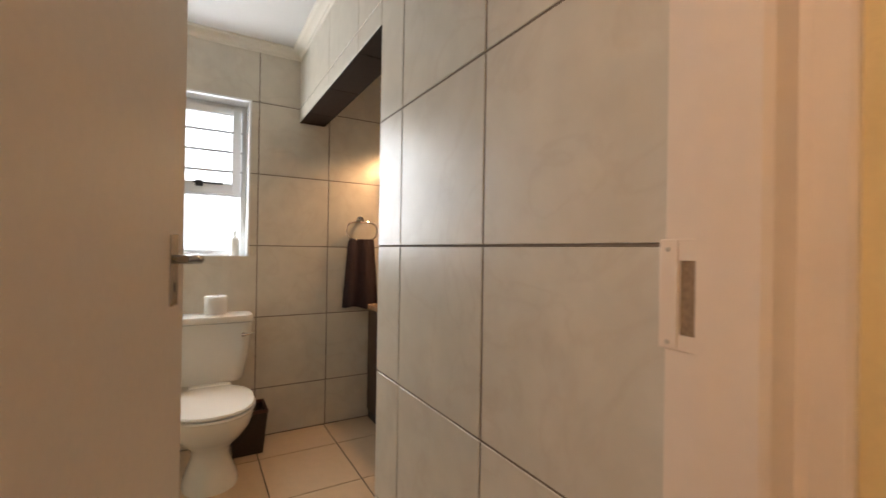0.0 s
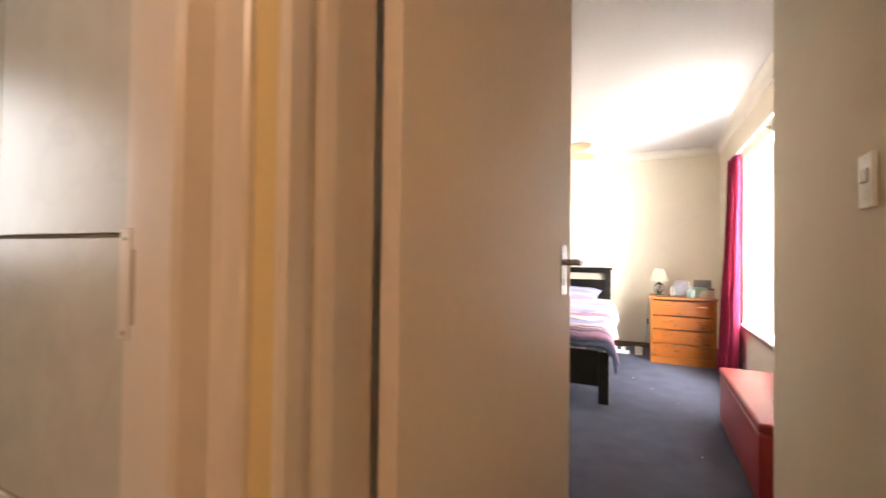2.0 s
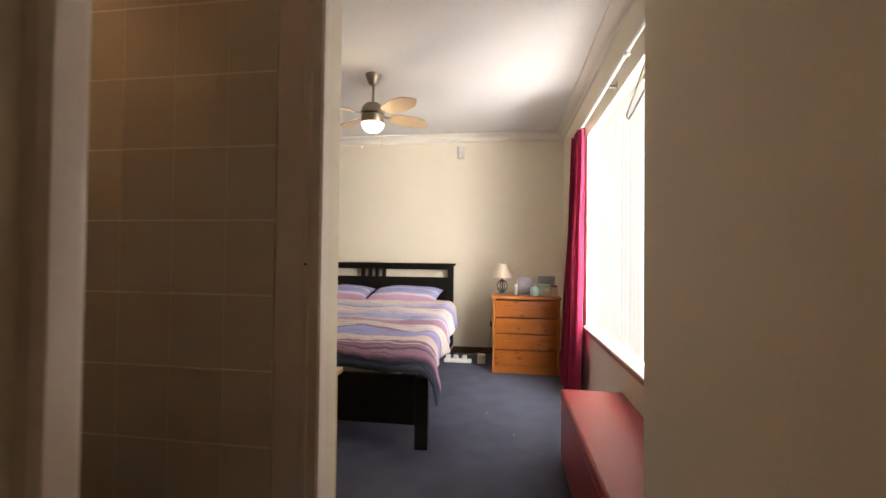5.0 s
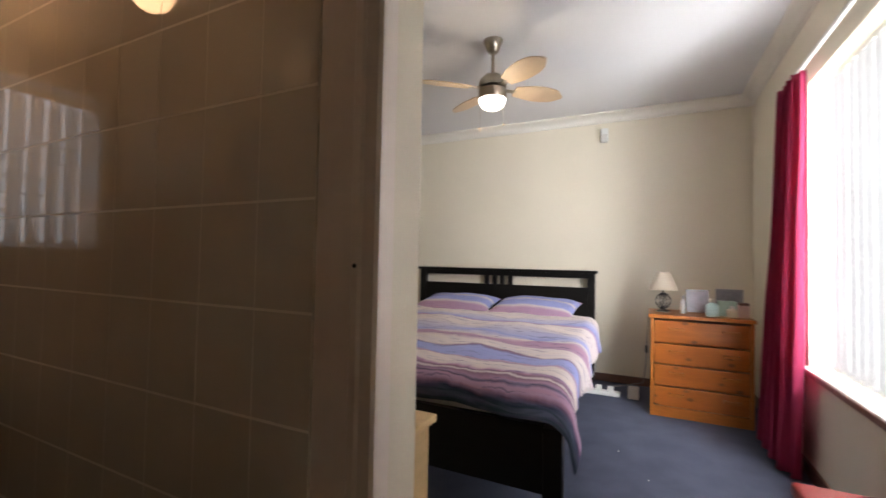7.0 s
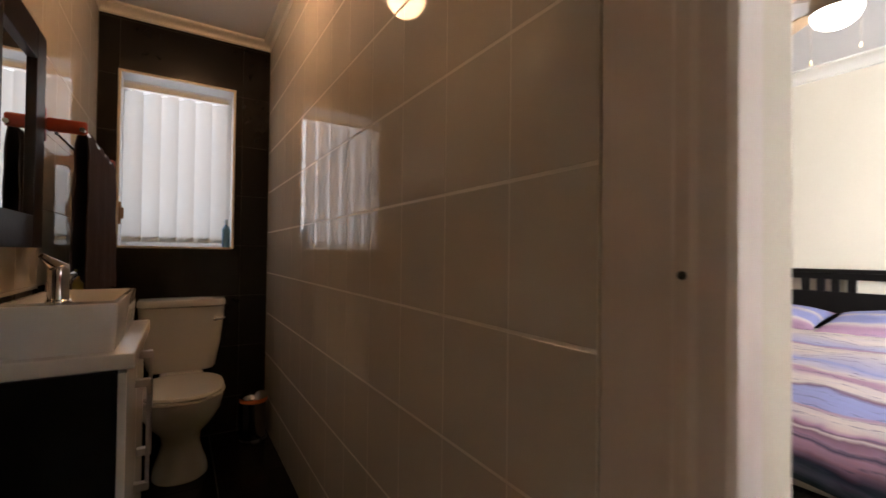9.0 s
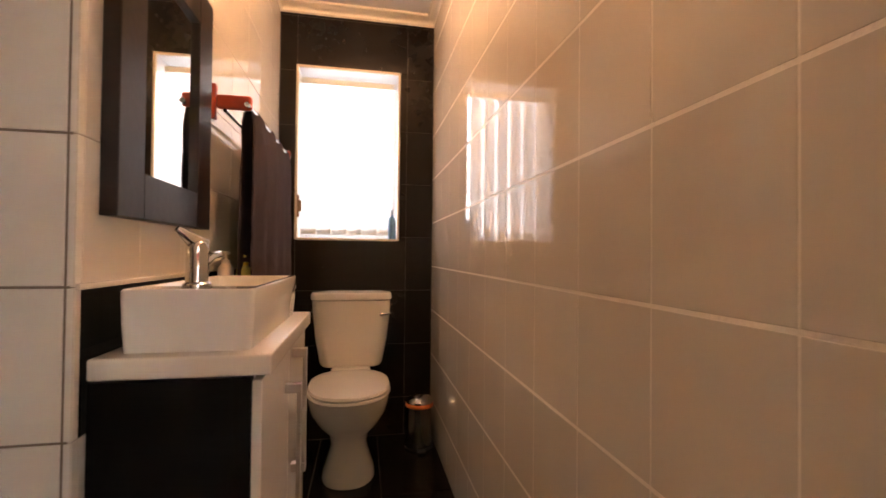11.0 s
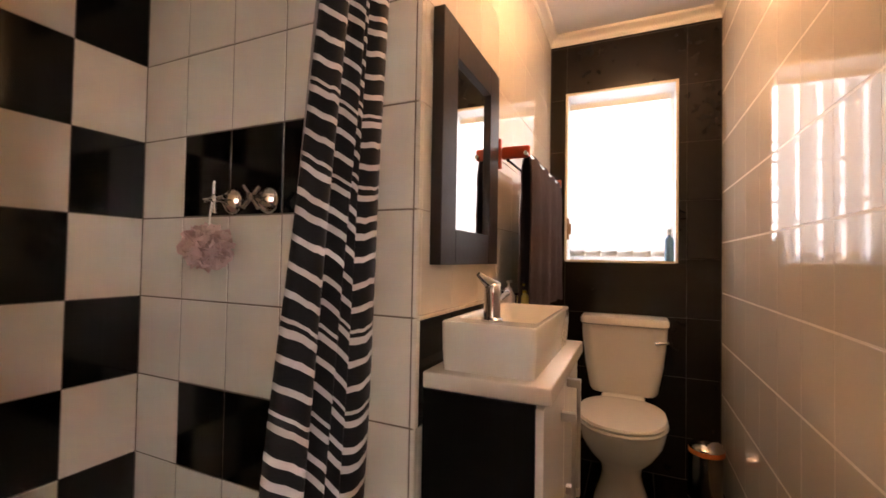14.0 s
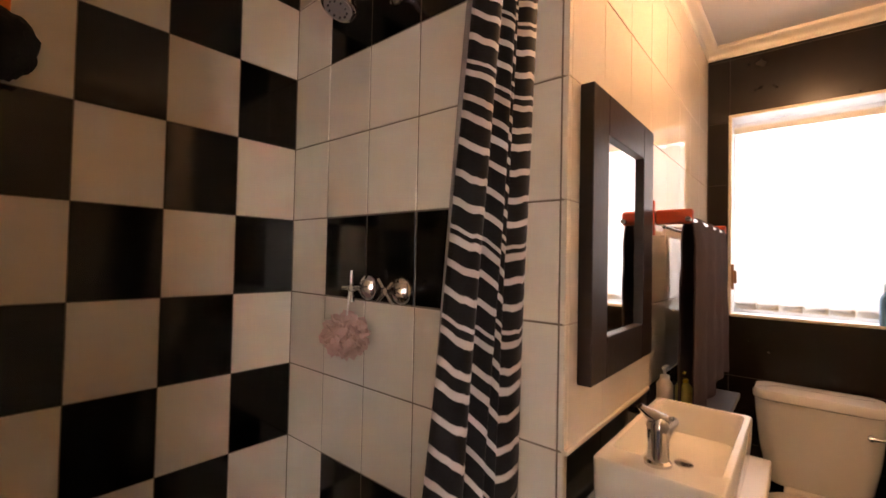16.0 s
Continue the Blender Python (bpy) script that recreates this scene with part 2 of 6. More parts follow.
solid("ceiling_bedroom", S().box(XP, YD0 + 0.05, CEIL, XB + 0.3, 1.31, CEIL + 0.1).box(XL - 0.2, 1.31, CEIL, XB + 0.3, YH + 0.2, CEIL + 0.1), M_WHITE, "plain white painted bedroom ceiling", "ceiling", "structure")
solid("ceiling_hall", S().box(XH - 0.17, -3.0, CEIL, 1.2, YD0 + 0.05, CEIL + 0.1), M_WHITE, "plain white hall ceiling", "ceiling", "structure")
solid("ceiling_bathrooms", S().box(XW - 0.2, -2.4, CB, XD, 1.31, CB + 0.1), M_WHITE, "plain white bathroom ceiling", "ceiling", "structure")

W1 = (-1.92, -1.305, 1.088, 2.017)
W2 = (0.338, 0.896, 1.088, 2.037)
x0, x1 = XW - 0.22, XW - G
w_outer = wall("wall_outer", [
    (x0, -2.5, 0, x1, W1[0], CEIL), (x0, W1[0], 0, x1, W1[1], W1[2]), (x0, W1[0], W1[3], x1, W1[1], CEIL),
    (x0, W1[1], 0, x1, W2[0], CEIL), (x0, W2[0], 0, x1, W2[1], W2[2]), (x0, W2[0], W2[3], x1, W2[1], CEIL),
    (x0, W2[1], 0, x1, YH + 0.2, CEIL)], M_GROUT, "plastered outer wall with two small bathroom windows")
w_ens = wall("wall_ensuite_bedroom", [(XW - G, YE + 0.03, 0, XP, 1.31, CEIL)], M_WALL, "cream plastered wall between en suite and bedroom")
part("grout_bed", S().box(XW - G, YE + 0.0005, 0, XT, YE + 0.03, CB), M_GROUT_L, w_ens, "pale tile joints")
part("grout_bed", S().box(XW - G, YM, 0, XW - 0.0012, W2[0], CEIL).box(XW - G, W2[1], 0, XW - 0.0012, YE, CEIL).box(XW - G, W2[0], 0, XW - 0.0012, W2[1], W2[2]).box(XW - G, W2[0], W2[3], XW - 0.0012, W2[1], CEIL), M_GROUT_D, w_outer, "dark tile joints")
w_mir = wall("wall_mirror", [(XW - G, 0.1, 0, XS - G, YM - G, CEIL), (XN + G, YB + G, 0, XS - G, 0.1, CEIL)], M_GROUT, "wall between the basin, the shower and the toilet room")
w_shower = wall("wall_shower", [(XS - G, YB + G, 0, XD, YC - G, CEIL)], M_GROUT, "wall between the shower and the toilet room")
DE = (0.33, 1.09, 2.03)
wall("wall_passage_left", [(XD, YD1, 0, XP, DE[0] - 0.05, CEIL), (XD, DE[0] - 0.05, DE[2] + 0.06, XP, YE + 0.03, CEIL)], M_WALL, "cream passage wall with the en suite doorway")
wall("wall_bedroom_door", [(XH - 0.17, YD0, 0, -0.59, YD1, CEIL), (0.25, YD0, 0, 1.2, YD1, CEIL), (-0.59, YD0, 2.09, 0.25, YD1, CEIL)], M_YELLOW, "yellow hall wall with the bedroom door")
s = S().box(XR, YD1, 0, XB + 0.2, YR, CEIL)
es = [e for e in s.bm.edges if all(abs(v.co.x - XR) < 1e-4 and abs(v.co.y - YR) < 1e-4 for v in e.verts)]
bmesh.ops.bevel(s.bm, geom=es, offset=0.012, segments=4, affect="EDGES", profile=0.5)
solid("wall_passage_right", s, M_WALL, "cream passage wall with a rounded corner", "wall", "structure", smooth=True)
WB = (1.45, 3.22, 0.545, 2.03)
wall("wall_window", [(XB, YR, 0, XB + 0.24, WB[0], CEIL), (XB, WB[0], 0, XB + 0.24, WB[1], WB[2]), (XB, WB[0], WB[3], XB + 0.24, WB[1], CEIL), (XB, WB[1], 0, XB + 0.24, YH + 0.2, CEIL)], M_WALL, "cream bedroom wall with the large window")
wall("wall_headboard", [(XL, YH, 0, XB, YH + 0.2, CEIL)], M_WALL, "cream plastered wall behind the bed")
DB = (-1.82, -1.046, 2.03)
wall("wall_toilet_room_door", [(XH - 0.17, -3.0, 0, XH, DB[0] - 0.05, CEIL), (XH - 0.17, DB[0] - 0.05, DB[2] + 0.06, XH, YD0, CEIL)], M_YELLOW, "yellow hall wall with the toilet room door")
wall("wall_toilet_room_side", [(XW, -2.4, 0, XH - 0.17, -2.25, CEIL)], M_WALL, "plain closing wall of the toilet room")
wall("wall_bedroom_side", [(XL - 0.001, 1.31, 0, XL + 0.02, YH, CEIL)], M_WALL, "plain closing wall of the bedroom")
wall("wall_hall_back", [(XH - 0.17, -3.1, 0, 1.2, -3.0, CEIL)], M_YELLOW, "plain yellow closing wall of the hall")
wall("wall_hall_side", [(1.2, -3.0, 0, 1.3, YD1, CEIL)], M_YELLOW, "plain yellow side wall of the hall")
bulk = solid("bulkhead", S().box(XW, YB + G, 1.93 + G, XN + G, YB + 0.16, CEIL), M_GROUT, "tiled bulkhead over the vanity recess", "bulkhead", "structure")


def cornice(name, p0, p1, nrm, label, size=0.085, top=CEIL):
    """A coved plaster cornice along the top of a wall."""
    p0, p1, nrm = Vector((*p0, top)), Vector((*p1, top)), Vector((*nrm, 0))
    prof = [(0, 0), (size, 0), (size, -0.012), (size * 0.86, -0.018)]
    prof += [(size * (0.86 - 0.72 * math.sin(a)), -0.018 - (size - 0.036) * (1 - math.cos(a))) for a in [i * math.pi / 12 for i in range(1, 7)]]
    prof += [(size * 0.14, -size + 0.008), (0.0, -size)]
    s = S().rings([[p + nrm * a + Vector((0, 0, b)) for a, b in prof] for p in (p0, p1)])
    return solid(name, s, M_CORNICE, label, "cornice", "structure", smooth=True)


M_CORNICE = mat("cornice_paint", (0.78, 0.74, 0.66), 0.6, bump=0.08, scale=80, vary=0.03)
cornice("cornice_headboard_wall", (XL, YH), (XB, YH), (0, -1), "white coved cornice above the bed")
cornice("cornice_window_wall", (XB, YR), (XB, YH), (-1, 0), "white coved cornice above the window")
cornice("cornice_ensuite_end", (XW, YM), (XW, YE), (1, 0), "cream coved cornice above the dark tiles", 0.052, CB)
cornice("cornice_ensuite_side", (XW, YE), (XD, YE), (0, -1), "cream coved cornice of the en suite", 0.045, CB)
cornice("cornice_mirror_wall", (XW, YM), (XS, YM), (0, 1), "cream coved cornice above the mirror", 0.045, CB)
cornice("cornice_toilet_room_end", (XW, -2.25), (XW, YB), (1, 0), "cream coved cornice above the toilet", 0.055, CB)
cornice("cornice_toilet_room_side", (XW, YB), (XD, YB), (0, -1), "cream coved cornice on the tiled wall", 0.055, CB)


def skirting(name, a, b, y_or_x, label):
    s = S()
    (xa, ya), (xb, yb) = a, b
    s.box(min(xa, xb), min(ya, yb), 0.0, max(xa, xb), max(ya, yb), 0.07, bevel=0.004)
    return solid(name, s, M_SKIRT, label, "skirting", "structure")


skirting("baseboard_headboard_wall", (XL, YH - 0.016), (XB - 0.016, YH), 0, "brown wooden skirting behind the bed")
skirting("baseboard_window_wall", (XB - 0.016, YR + 0.016), (XB, YH), 0, "brown wooden skirting below the window")
skirting("baseboard_ensuite_wall", (XL, 1.31), (XP + 0.016, 1.326), 0, "brown wooden skirting on the bedroom side")
skirting("baseboard_wall_end", (XP, 1.155), (XP + 0.016, 1.31), 0, "short brown skirting beside the doorway")
skirting("baseboard_passage", (XR - 0.016, YD1 + 0.05), (XR, YR), 0, "brown wooden skirting below the switch")


# ---------------------------------------------------------------- steel door frames
# toilet room door frame
fr = thing("door_frame", "cream enamelled steel frame of the toilet room door", "door frame", (XH - 0.1, (DB[0] + DB[1]) / 2, 0))
fr["kind"] = "structure"


def child_at(name, s, m, parent, label="", smooth=False):
    ob = part(name, s, m, parent, label, smooth)
    ob.matrix_parent_inverse = parent.matrix_world.inverted()
    return ob


HT = 2.03
pr = [(-0.806, -0.985), (-0.806, -1.038), (-0.800, -1.047), (-0.762, -1.047), (-0.756, -1.060), (-0.690, -1.058), (-0.681, -1.052), (-0.676, -1.034), (-0.672, -1.022), (-0.662, -1.017),
      (-0.634, -1.014), (-0.628, -1.010), (-0.627, -0.985)]
bm_s = S().rings([[Vector((x, y, 0)) for x, y in pr], [Vector((x, y, HT + 0.05)) for x, y in pr]])
latch_jamb = child_at("latch_jamb", bm_s, M_FRAME, fr)
pl = [(x, DB[0] + DB[1] - y) for x, y in pr]
child_at("hinge_jamb", S().rings([[Vector((x, y, 0)) for x, y in pl], [Vector((x, y, HT + 0.05)) for x, y in pl]]), M_FRAME, fr)
child_at("head", S().box(-0.806, DB[0], HT, -0.627, DB[1], HT + 0.05, bevel=0.004), M_FRAME, fr)
sp = child_at("strike_plate", S().box(-0.808, -1.0505, 1.020, -0.783, -1.046, 1.160, bevel=0.002).box(-0.783, -1.0495, 1.020, -0.758, -1.046, 1.040, bevel=0.001).box(-0.783, -1.0495, 1.133, -0.758, -1.046, 1.160, bevel=0.001), M_FRAME, fr, "paint-smeared steel strike plate")
child_at("strike_recess", S().box(-0.781, -1.0478, 1.040, -0.7605, -1.0465, 1.133), mat("rusty_recess", (0.27, 0.19, 0.12), 0.8, bump=0.5, scale=150, vary=0.4), fr, "rusty latch recess")
for z in (1.029, 1.147):
    child_at("screw", S().lathe([(0.0035, 0), (0.003, 0.0015), (0.0004, 0.002)], n=10, m=pose(-0.796, -1.0500, z, 90, 0, 0)), M_NICKEL, fr)

# bedroom door frame
fr2 = thing("door_frame", "cream enamelled steel frame of the bedroom door", "door frame", (-0.17, -0.92, 0))
fr2["kind"] = "structure"
pr2 = [(-0.589, YD0 + 0.01), (-0.588, YD0 - 0.004), (-0.581, YD0 - 0.005), (-0.574, YD0 + 0.001), (-0.572, -0.975), (-0.580, -0.955), (-0.572, -0.945), (-0.566, -0.928), (-0.566, -0.885), (-0.578, -0.878), (-0.578, -0.826), (-0.584, -0.818), (-0.589, -0.818)]
child_at("hinge_jamb", S().rings([[Vector((x, y, 0)) for x, y in pr2], [Vector((x, y, HT + 0.05)) for x, y in pr2]]), M_FRAME, fr2)
pr3 = [(-0.34 - x, y) for x, y in pr2]
child_at("latch_jamb", S().rings([[Vector((x, y, 0)) for x, y in pr3], [Vector((x, y, HT + 0.05)) for x, y in pr3]]), M_FRAME, fr2)
child_at("head", S().box(-0.578, YD0 - 0.004, HT, 0.238, -0.829, HT + 0.05, bevel=0.004), M_FRAME, fr2)

# en suite door frame
fr3 = thing("door_frame", "cream enamelled steel frame of the en suite doorway", "door frame", (-0.72, 0.7, 0))
fr3["kind"] = "structure"
pr4 = [(XT + 0.001, YE + 0.02), (XT + 0.001, 1.095), (XT + 0.005, 1.0915), (-0.684, 1.090), (-0.678, 1.085), (-0.662, 1.085), (-0.656, 1.091), (-0.630, 1.094), (-0.622, 1.100), (-0.621, 1.108), (-0.621, 1.150), (-0.632, 1.160), (-0.653, 1.164), (-0.653, YE + 0.02)]
child_at("hinge_jamb", S().rings([[Vector((x, y, 0)) for x, y in pr4], [Vector((x, y, HT + 0.05)) for x, y in pr4]]), M_FRAME, fr3)
pr5 = [(x, DE[0] + DE[1] - y) for x, y in pr4]
child_at("latch_jamb", S().rings([[Vector((x, y, 0)) for x, y in pr5], [Vector((x, y, HT + 0.05)) for x, y in pr5]]), M_FRAME, fr3)
child_at("head", S().box(-0.812, DE[0], HT, -0.625, DE[1], HT + 0.055, bevel=0.004), M_FRAME, fr3)
child_at("screw", S().lathe([(0.005, 0), (0.0045, 0.002), (0.0004, 0.003)], n=10, m=pose(-0.669, 1.0845, 1.049, 90, 0, 0)), M_BLACKPLASTIC, fr3, "dark screw head")


# ---------------------------------------------------------------- doors
def door(name, hinge, edge, label, flip, height=2.015, thick=0.038):
    """A flush leaf from its hinge to its edge; its handle side is seen."""
    h, e = Vector(hinge), Vector(edge)
    ang = math.degrees(math.atan2(e.y - h.y, e.x - h.x))
    w = (e - h).length
    d = thing(name, label, "door", (h.x, h.y, 0.006), ang)
    d["kind"] = "structure"
    part("leaf", S().box(0, -thick / 2, 0, w, thick / 2, height, bevel=0.002), M_DOOR, d)
    for side in (-1, 1):
        f = side * thick / 2
        p = part("handle_plate", S().box(w - 0.078, f - 0.003 * (side < 0), 1.020, w - 0.038, f + 0.003 * (side > 0), 1.158, bevel=0.0025), M_PLATE, d, "chrome handle plate")
        s = S()
        s.tube([(w - 0.058, f, 1.110), (w - 0.058, f + side * 0.022, 1.110), (w - 0.058, f + side * 0.042, 1.110)], 0.009, 14)
        s.tube([(w - 0.052, f + side * 0.043, 1.110), (w - 0.075, f + side * 0.045, 1.111), (w - 0.095, f + side * 0.045, 1.113), (w - 0.122, f + side * 0.040, 1.112)], [0.010, 0.010, 0.008, 0.007], 14)
        part("lever", s, M_PLATE, p, smooth=True)
        part("keyhole", S().box(w - 0.061, f - 0.0042 * (side < 0), 1.046, w - 0.055, f + 0.0042 * (side > 0), 1.064, bevel=0.0004), M_BLACKPLASTIC, p)
    for z in (0.2, 1.8):
        part("hinge", S().lathe([(0.006, 0), (0.006, 0.09)], center=(0.002, -flip * (thick / 2 + 0.003), z), n=12), M_NICKEL, d)
    part("lock_face", S().box(w - 0.0005, -0.011, 0.99, w + 0.0015, 0.011, 1.17), M_NICKEL, d)
    return d


door("door_toilet_room", (-0.79, -1.815), (-1.505, -1.612), "plain cream flush door standing open with chrome handle", 1)
door("door_bedroom", (-0.5500, -0.8230), (-0.418, -0.098), "plain cream flush door standing open with chrome handle", -1)


# ---------------------------------------------------------------- windows
def pane_mat():
    m = bpy.data.materials.new("window_glass")
    m.use_nodes = True
    nt = m.node_tree
    nt.nodes.remove(nt.nodes["Principled BSDF"])
    tr, gl, mx, fz = nt.nodes.new("ShaderNodeBsdfTransparent"), nt.nodes.new("ShaderNodeBsdfGlossy"), nt.nodes.new("ShaderNodeMixShader"), nt.nodes.new("ShaderNodeFresnel")
    gl.inputs["Roughness"].default_value = 0.02
    nt.links.new(fz.outputs[0], mx.inputs[0])
    nt.links.new(tr.outputs[0], mx.inputs[1])
    nt.links.new(gl.outputs[0], mx.inputs[2])
    nt.links.new(mx.outputs[0], nt.nodes["Material Output"].inputs[0])
    return m


M_PANE = pane_mat()
M_DAY = glow("bright_overcast_daylight", (1.0, 1.0, 1.0), 1.2)
M_DAY2 = glow("shaded_courtyard_daylight", (0.97, 0.99, 1.0), 0.75)


def cloth_mat(name, color, trans=0.5):
    """Thin cloth that lets light through."""
    m = mat(name, color, 0.85, bump=0.2, scale=400, vary=0.05)
    nt = m.node_tree
    tl, mx = nt.nodes.new("ShaderNodeBsdfTranslucent"), nt.nodes.new("ShaderNodeMixShader")
    tl.inputs["Color"].default_value = (*color, 1)
    mx.inputs[0].default_value = trans
    bs = nt.nodes["Principled BSDF"]
    nt.links.new(bs.outputs[0], mx.inputs[1])
    nt.links.new(tl.outputs[0], mx.inputs[2])
    nt.links.new(mx.outputs[0], nt.nodes["Material Output"].inputs[0])
    return m


M_BLIND = cloth_mat("white_blind_cloth", (0.62, 0.62, 0.615), 0.06)


def bar_window(name, xo, yr, zr, label, rows, frame_w=0.035, sash=True):
    """A white metal window in the outer wall: frame, transom, panes."""
    y0, y1 = yr
    z0, z1 = zr
    w = thing(name, label, "window", (xo, (y0 + y1) / 2, z0))
    w["kind"] = "structure"

    def c(n, s, m, lab=""):
        ob = child_at(n, s, m, w, lab)
        return ob
    f = frame_w
    c("window_frame", S().box(xo - 0.02, y0, z0, xo + 0.02, y0 + f, z1, 0.003).box(xo - 0.02, y1 - f, z0, xo + 0.02, y1, z1, 0.003).box(xo - 0.02, y0 + f, z0, xo + 0.02, y1 - f, z0 + f, 0.003).box(xo - 0.02, y0 + f, z1 - f, xo + 0.02, y1 - f, z1, 0.003), M_ALU)
    zs = [z0 + f] + list(rows) + [z1 - f]
    for zz in rows:
        c("transom", S().box(xo - 0.018, y0 + f, zz - 0.018, xo + 0.018, y1 - f, zz + 0.018, 0.003), M_ALU)
    for a, b in zip(zs, zs[1:]):
        p = c("pane", S().box(xo - 0.002, y0 + f, a, xo + 0.002, y1 - f, b), M_PANE)
        p.visible_shadow = False
    return w


M_BAR = mat("grey_burglar_bar", (0.35, 0.35, 0.36), 0.5)
tw = bar_window("window_toilet_room", XW - 0.15, (W1[0], W1[1]), (W1[2], W1[3]), "white metal window with burglar bars over the toilet", [1.47])
for zz in (1.60, 1.72, 1.84):
    child_at("burglar_bar", S().box(XW - 0.128, W1[0] + 0.03, zz - 0.005, XW - 0.118, W1[1] - 0.03, zz + 0.005), M_BAR, tw)
child_at("sash_frame", S().box(XW - 0.13, W1[1] - 0.085, 1.46, XW - 0.105, W1[1] - 0.04, W1[3] - 0.03, 0.003).box(XW - 0.13, W1[0] + 0.04, 1.46, XW - 0.105, W1[1] - 0.085, 1.525, 0.003).box(XW - 0.13, W1[0] + 0.04, W1[3] - 0.075, XW - 0.105, W1[1] - 0.085, W1[3] - 0.03, 0.003), M_ALU, tw)
child_at("window_stay", S().box(XW - 0.103, -1.60, 1.515, XW - 0.093, -1.44, 1.525, 0.002).box(XW - 0.103, -1.585, 1.498, XW - 0.085, -1.545, 1.532, 0.004), M_BLACKPLASTIC, tw, "black window stay")
child_at("reveal_trim", S().box(XW - 0.004, W1[1] - 0.004, W1[2], XW + 0.004, W1[1] + 0.006, W1[3] + 0.006).box(XW - 0.004, W1[0], W1[3] - 0.004, XW + 0.004, W1[1] - 0.004, W1[3] + 0.006), M_ALU, tw)
child_at("reveal", S().box(XW - 0.2, W1[1] - 0.006, W1[2], XW - 0.004, W1[1], W1[3]).box(XW - 0.2, W1[0], W1[2] - 0.001, XW - 0.004, W1[1] - 0.006, W1[2] + 0.006).box(XW - 0.2, W1[0], W1[3] - 0.006, XW - 0.004, W1[1] - 0.006, W1[3]).box(XW - 0.2, W1[0], W1[2] + 0.006, XW - 0.004, W1[0] + 0.006, W1[3] - 0.006), M_ALU, tw)
ew = bar_window("window_ensuite", XW - 0.16, (W2[0], W2[1]), (W2[2], W2[3]), "white metal window behind vertical blinds", [1.5])
for zz in (1.2, 1.3, 1.4, 1.6, 1.7, 1.8, 1.9):
    child_at("burglar_bar", S().box(XW - 0.13, W2[0] + 0.03, zz - 0.006, XW - 0.118, W2[1] - 0.03, zz + 0.006), M_ALU, ew)
M_GOLD = mat("cream_tile_trim", (0.72, 0.62, 0.45), 0.3, vary=0.05)
child_at("reveal_trim", S().box(XW - 0.01, W2[1] - 0.008, W2[2], XW + 0.005, W2[1] + 0.004, W2[3] + 0.004, 0.001).box(XW - 0.01, W2[0] - 0.004, W2[2], XW + 0.005, W2[0] + 0.008, W2[3] + 0.004, 0.001).box(XW - 0.01, W2[0] + 0.008, W2[3] - 0.008, XW + 0.005, W2[1] - 0.008, W2[3] + 0.004, 0.001).box(XW - 0.01, W2[0] + 0.008, W2[2] - 0.004, XW + 0.005, W2[1] - 0.008, W2[2] + 0.008, 0.001), M_GOLD, ew)
child_at("reveal", S().box(XW - 0.2, W2[1] - 0.006, W2[2], XW - 0.01, W2[1], W2[3]).box(XW - 0.2, W2[0], W2[2] - 0.001, XW - 0.01, W2[1] - 0.006, W2[2] + 0.006).box(XW - 0.2, W2[0], W2[3] - 0.006, XW - 0.01, W2[1] - 0.006, W2[3]).box(XW - 0.2, W2[0], W2[2] + 0.006, XW - 0.01, W2[0] + 0.006, W2[3] - 0.006), M_ALU, ew)
child_at("window_catch", S().box(XW - 0.02, W2[0] + 0.006, 1.21, XW - 0.002, W2[0] + 0.018, 1.33, 0.002).box(XW - 0.012, W2[0] + 0.018, 1.24, XW - 0.004, W2[0] + 0.03, 1.30, 0.002), mat("bronze_catch", (0.30, 0.18, 0.09), 0.4, metal=0.7), ew, "bronze window catch")
bw = bar_window("window_bedroom", XB + 0.19, (WB[0], WB[1]), (WB[2], WB[3]), "large white metal bedroom window", [1.45], 0.04)
for yy in (2.04, 2.63):
    child_at("mullion", S().box(XB + 0.172, yy - 0.02, WB[2] + 0.04, XB + 0.208, yy + 0.02, WB[3] - 0.04, 0.003), M_ALU, bw)
sill = solid("window_sill", S().box(XB - 0.028, WB[0] - 0.03, WB[2] - 0.028, XB + 0.17, WB[1] + 0.03, WB[2] + 0.002, bevel=0.005), M_SILL, "plum-brown glazed sill below the bedroom window", "window sill", "structure")
# pale layer: window glare on the plum sill's top, put into its colour
part("sill_lit_top", S().box(XB - 0.024, WB[0] - 0.026, WB[2] + 0.002, XB + 0.17, WB[1] + 0.026, WB[2] + 0.007, 0.002), mat("lit_sill_top", (0.66, 0.60, 0.57), 0.25, vary=0.08), sill, "sill top coloured pale for the window light on it")
for nm, bx in (("backdrop_bedroom", (XB + 1.5, -1.5, -1.0, XB + 1.52, 6.5, 4.5)), ("backdrop_bathrooms", (XW - 1.52, -4.0, -1.0, XW - 1.5, 3.5, 4.5))):
    solid(nm, S().box(*bx), M_DAY if "bedroom" in nm else M_DAY2, "bright hazy daylight outside the windows", "backdrop", "structure")


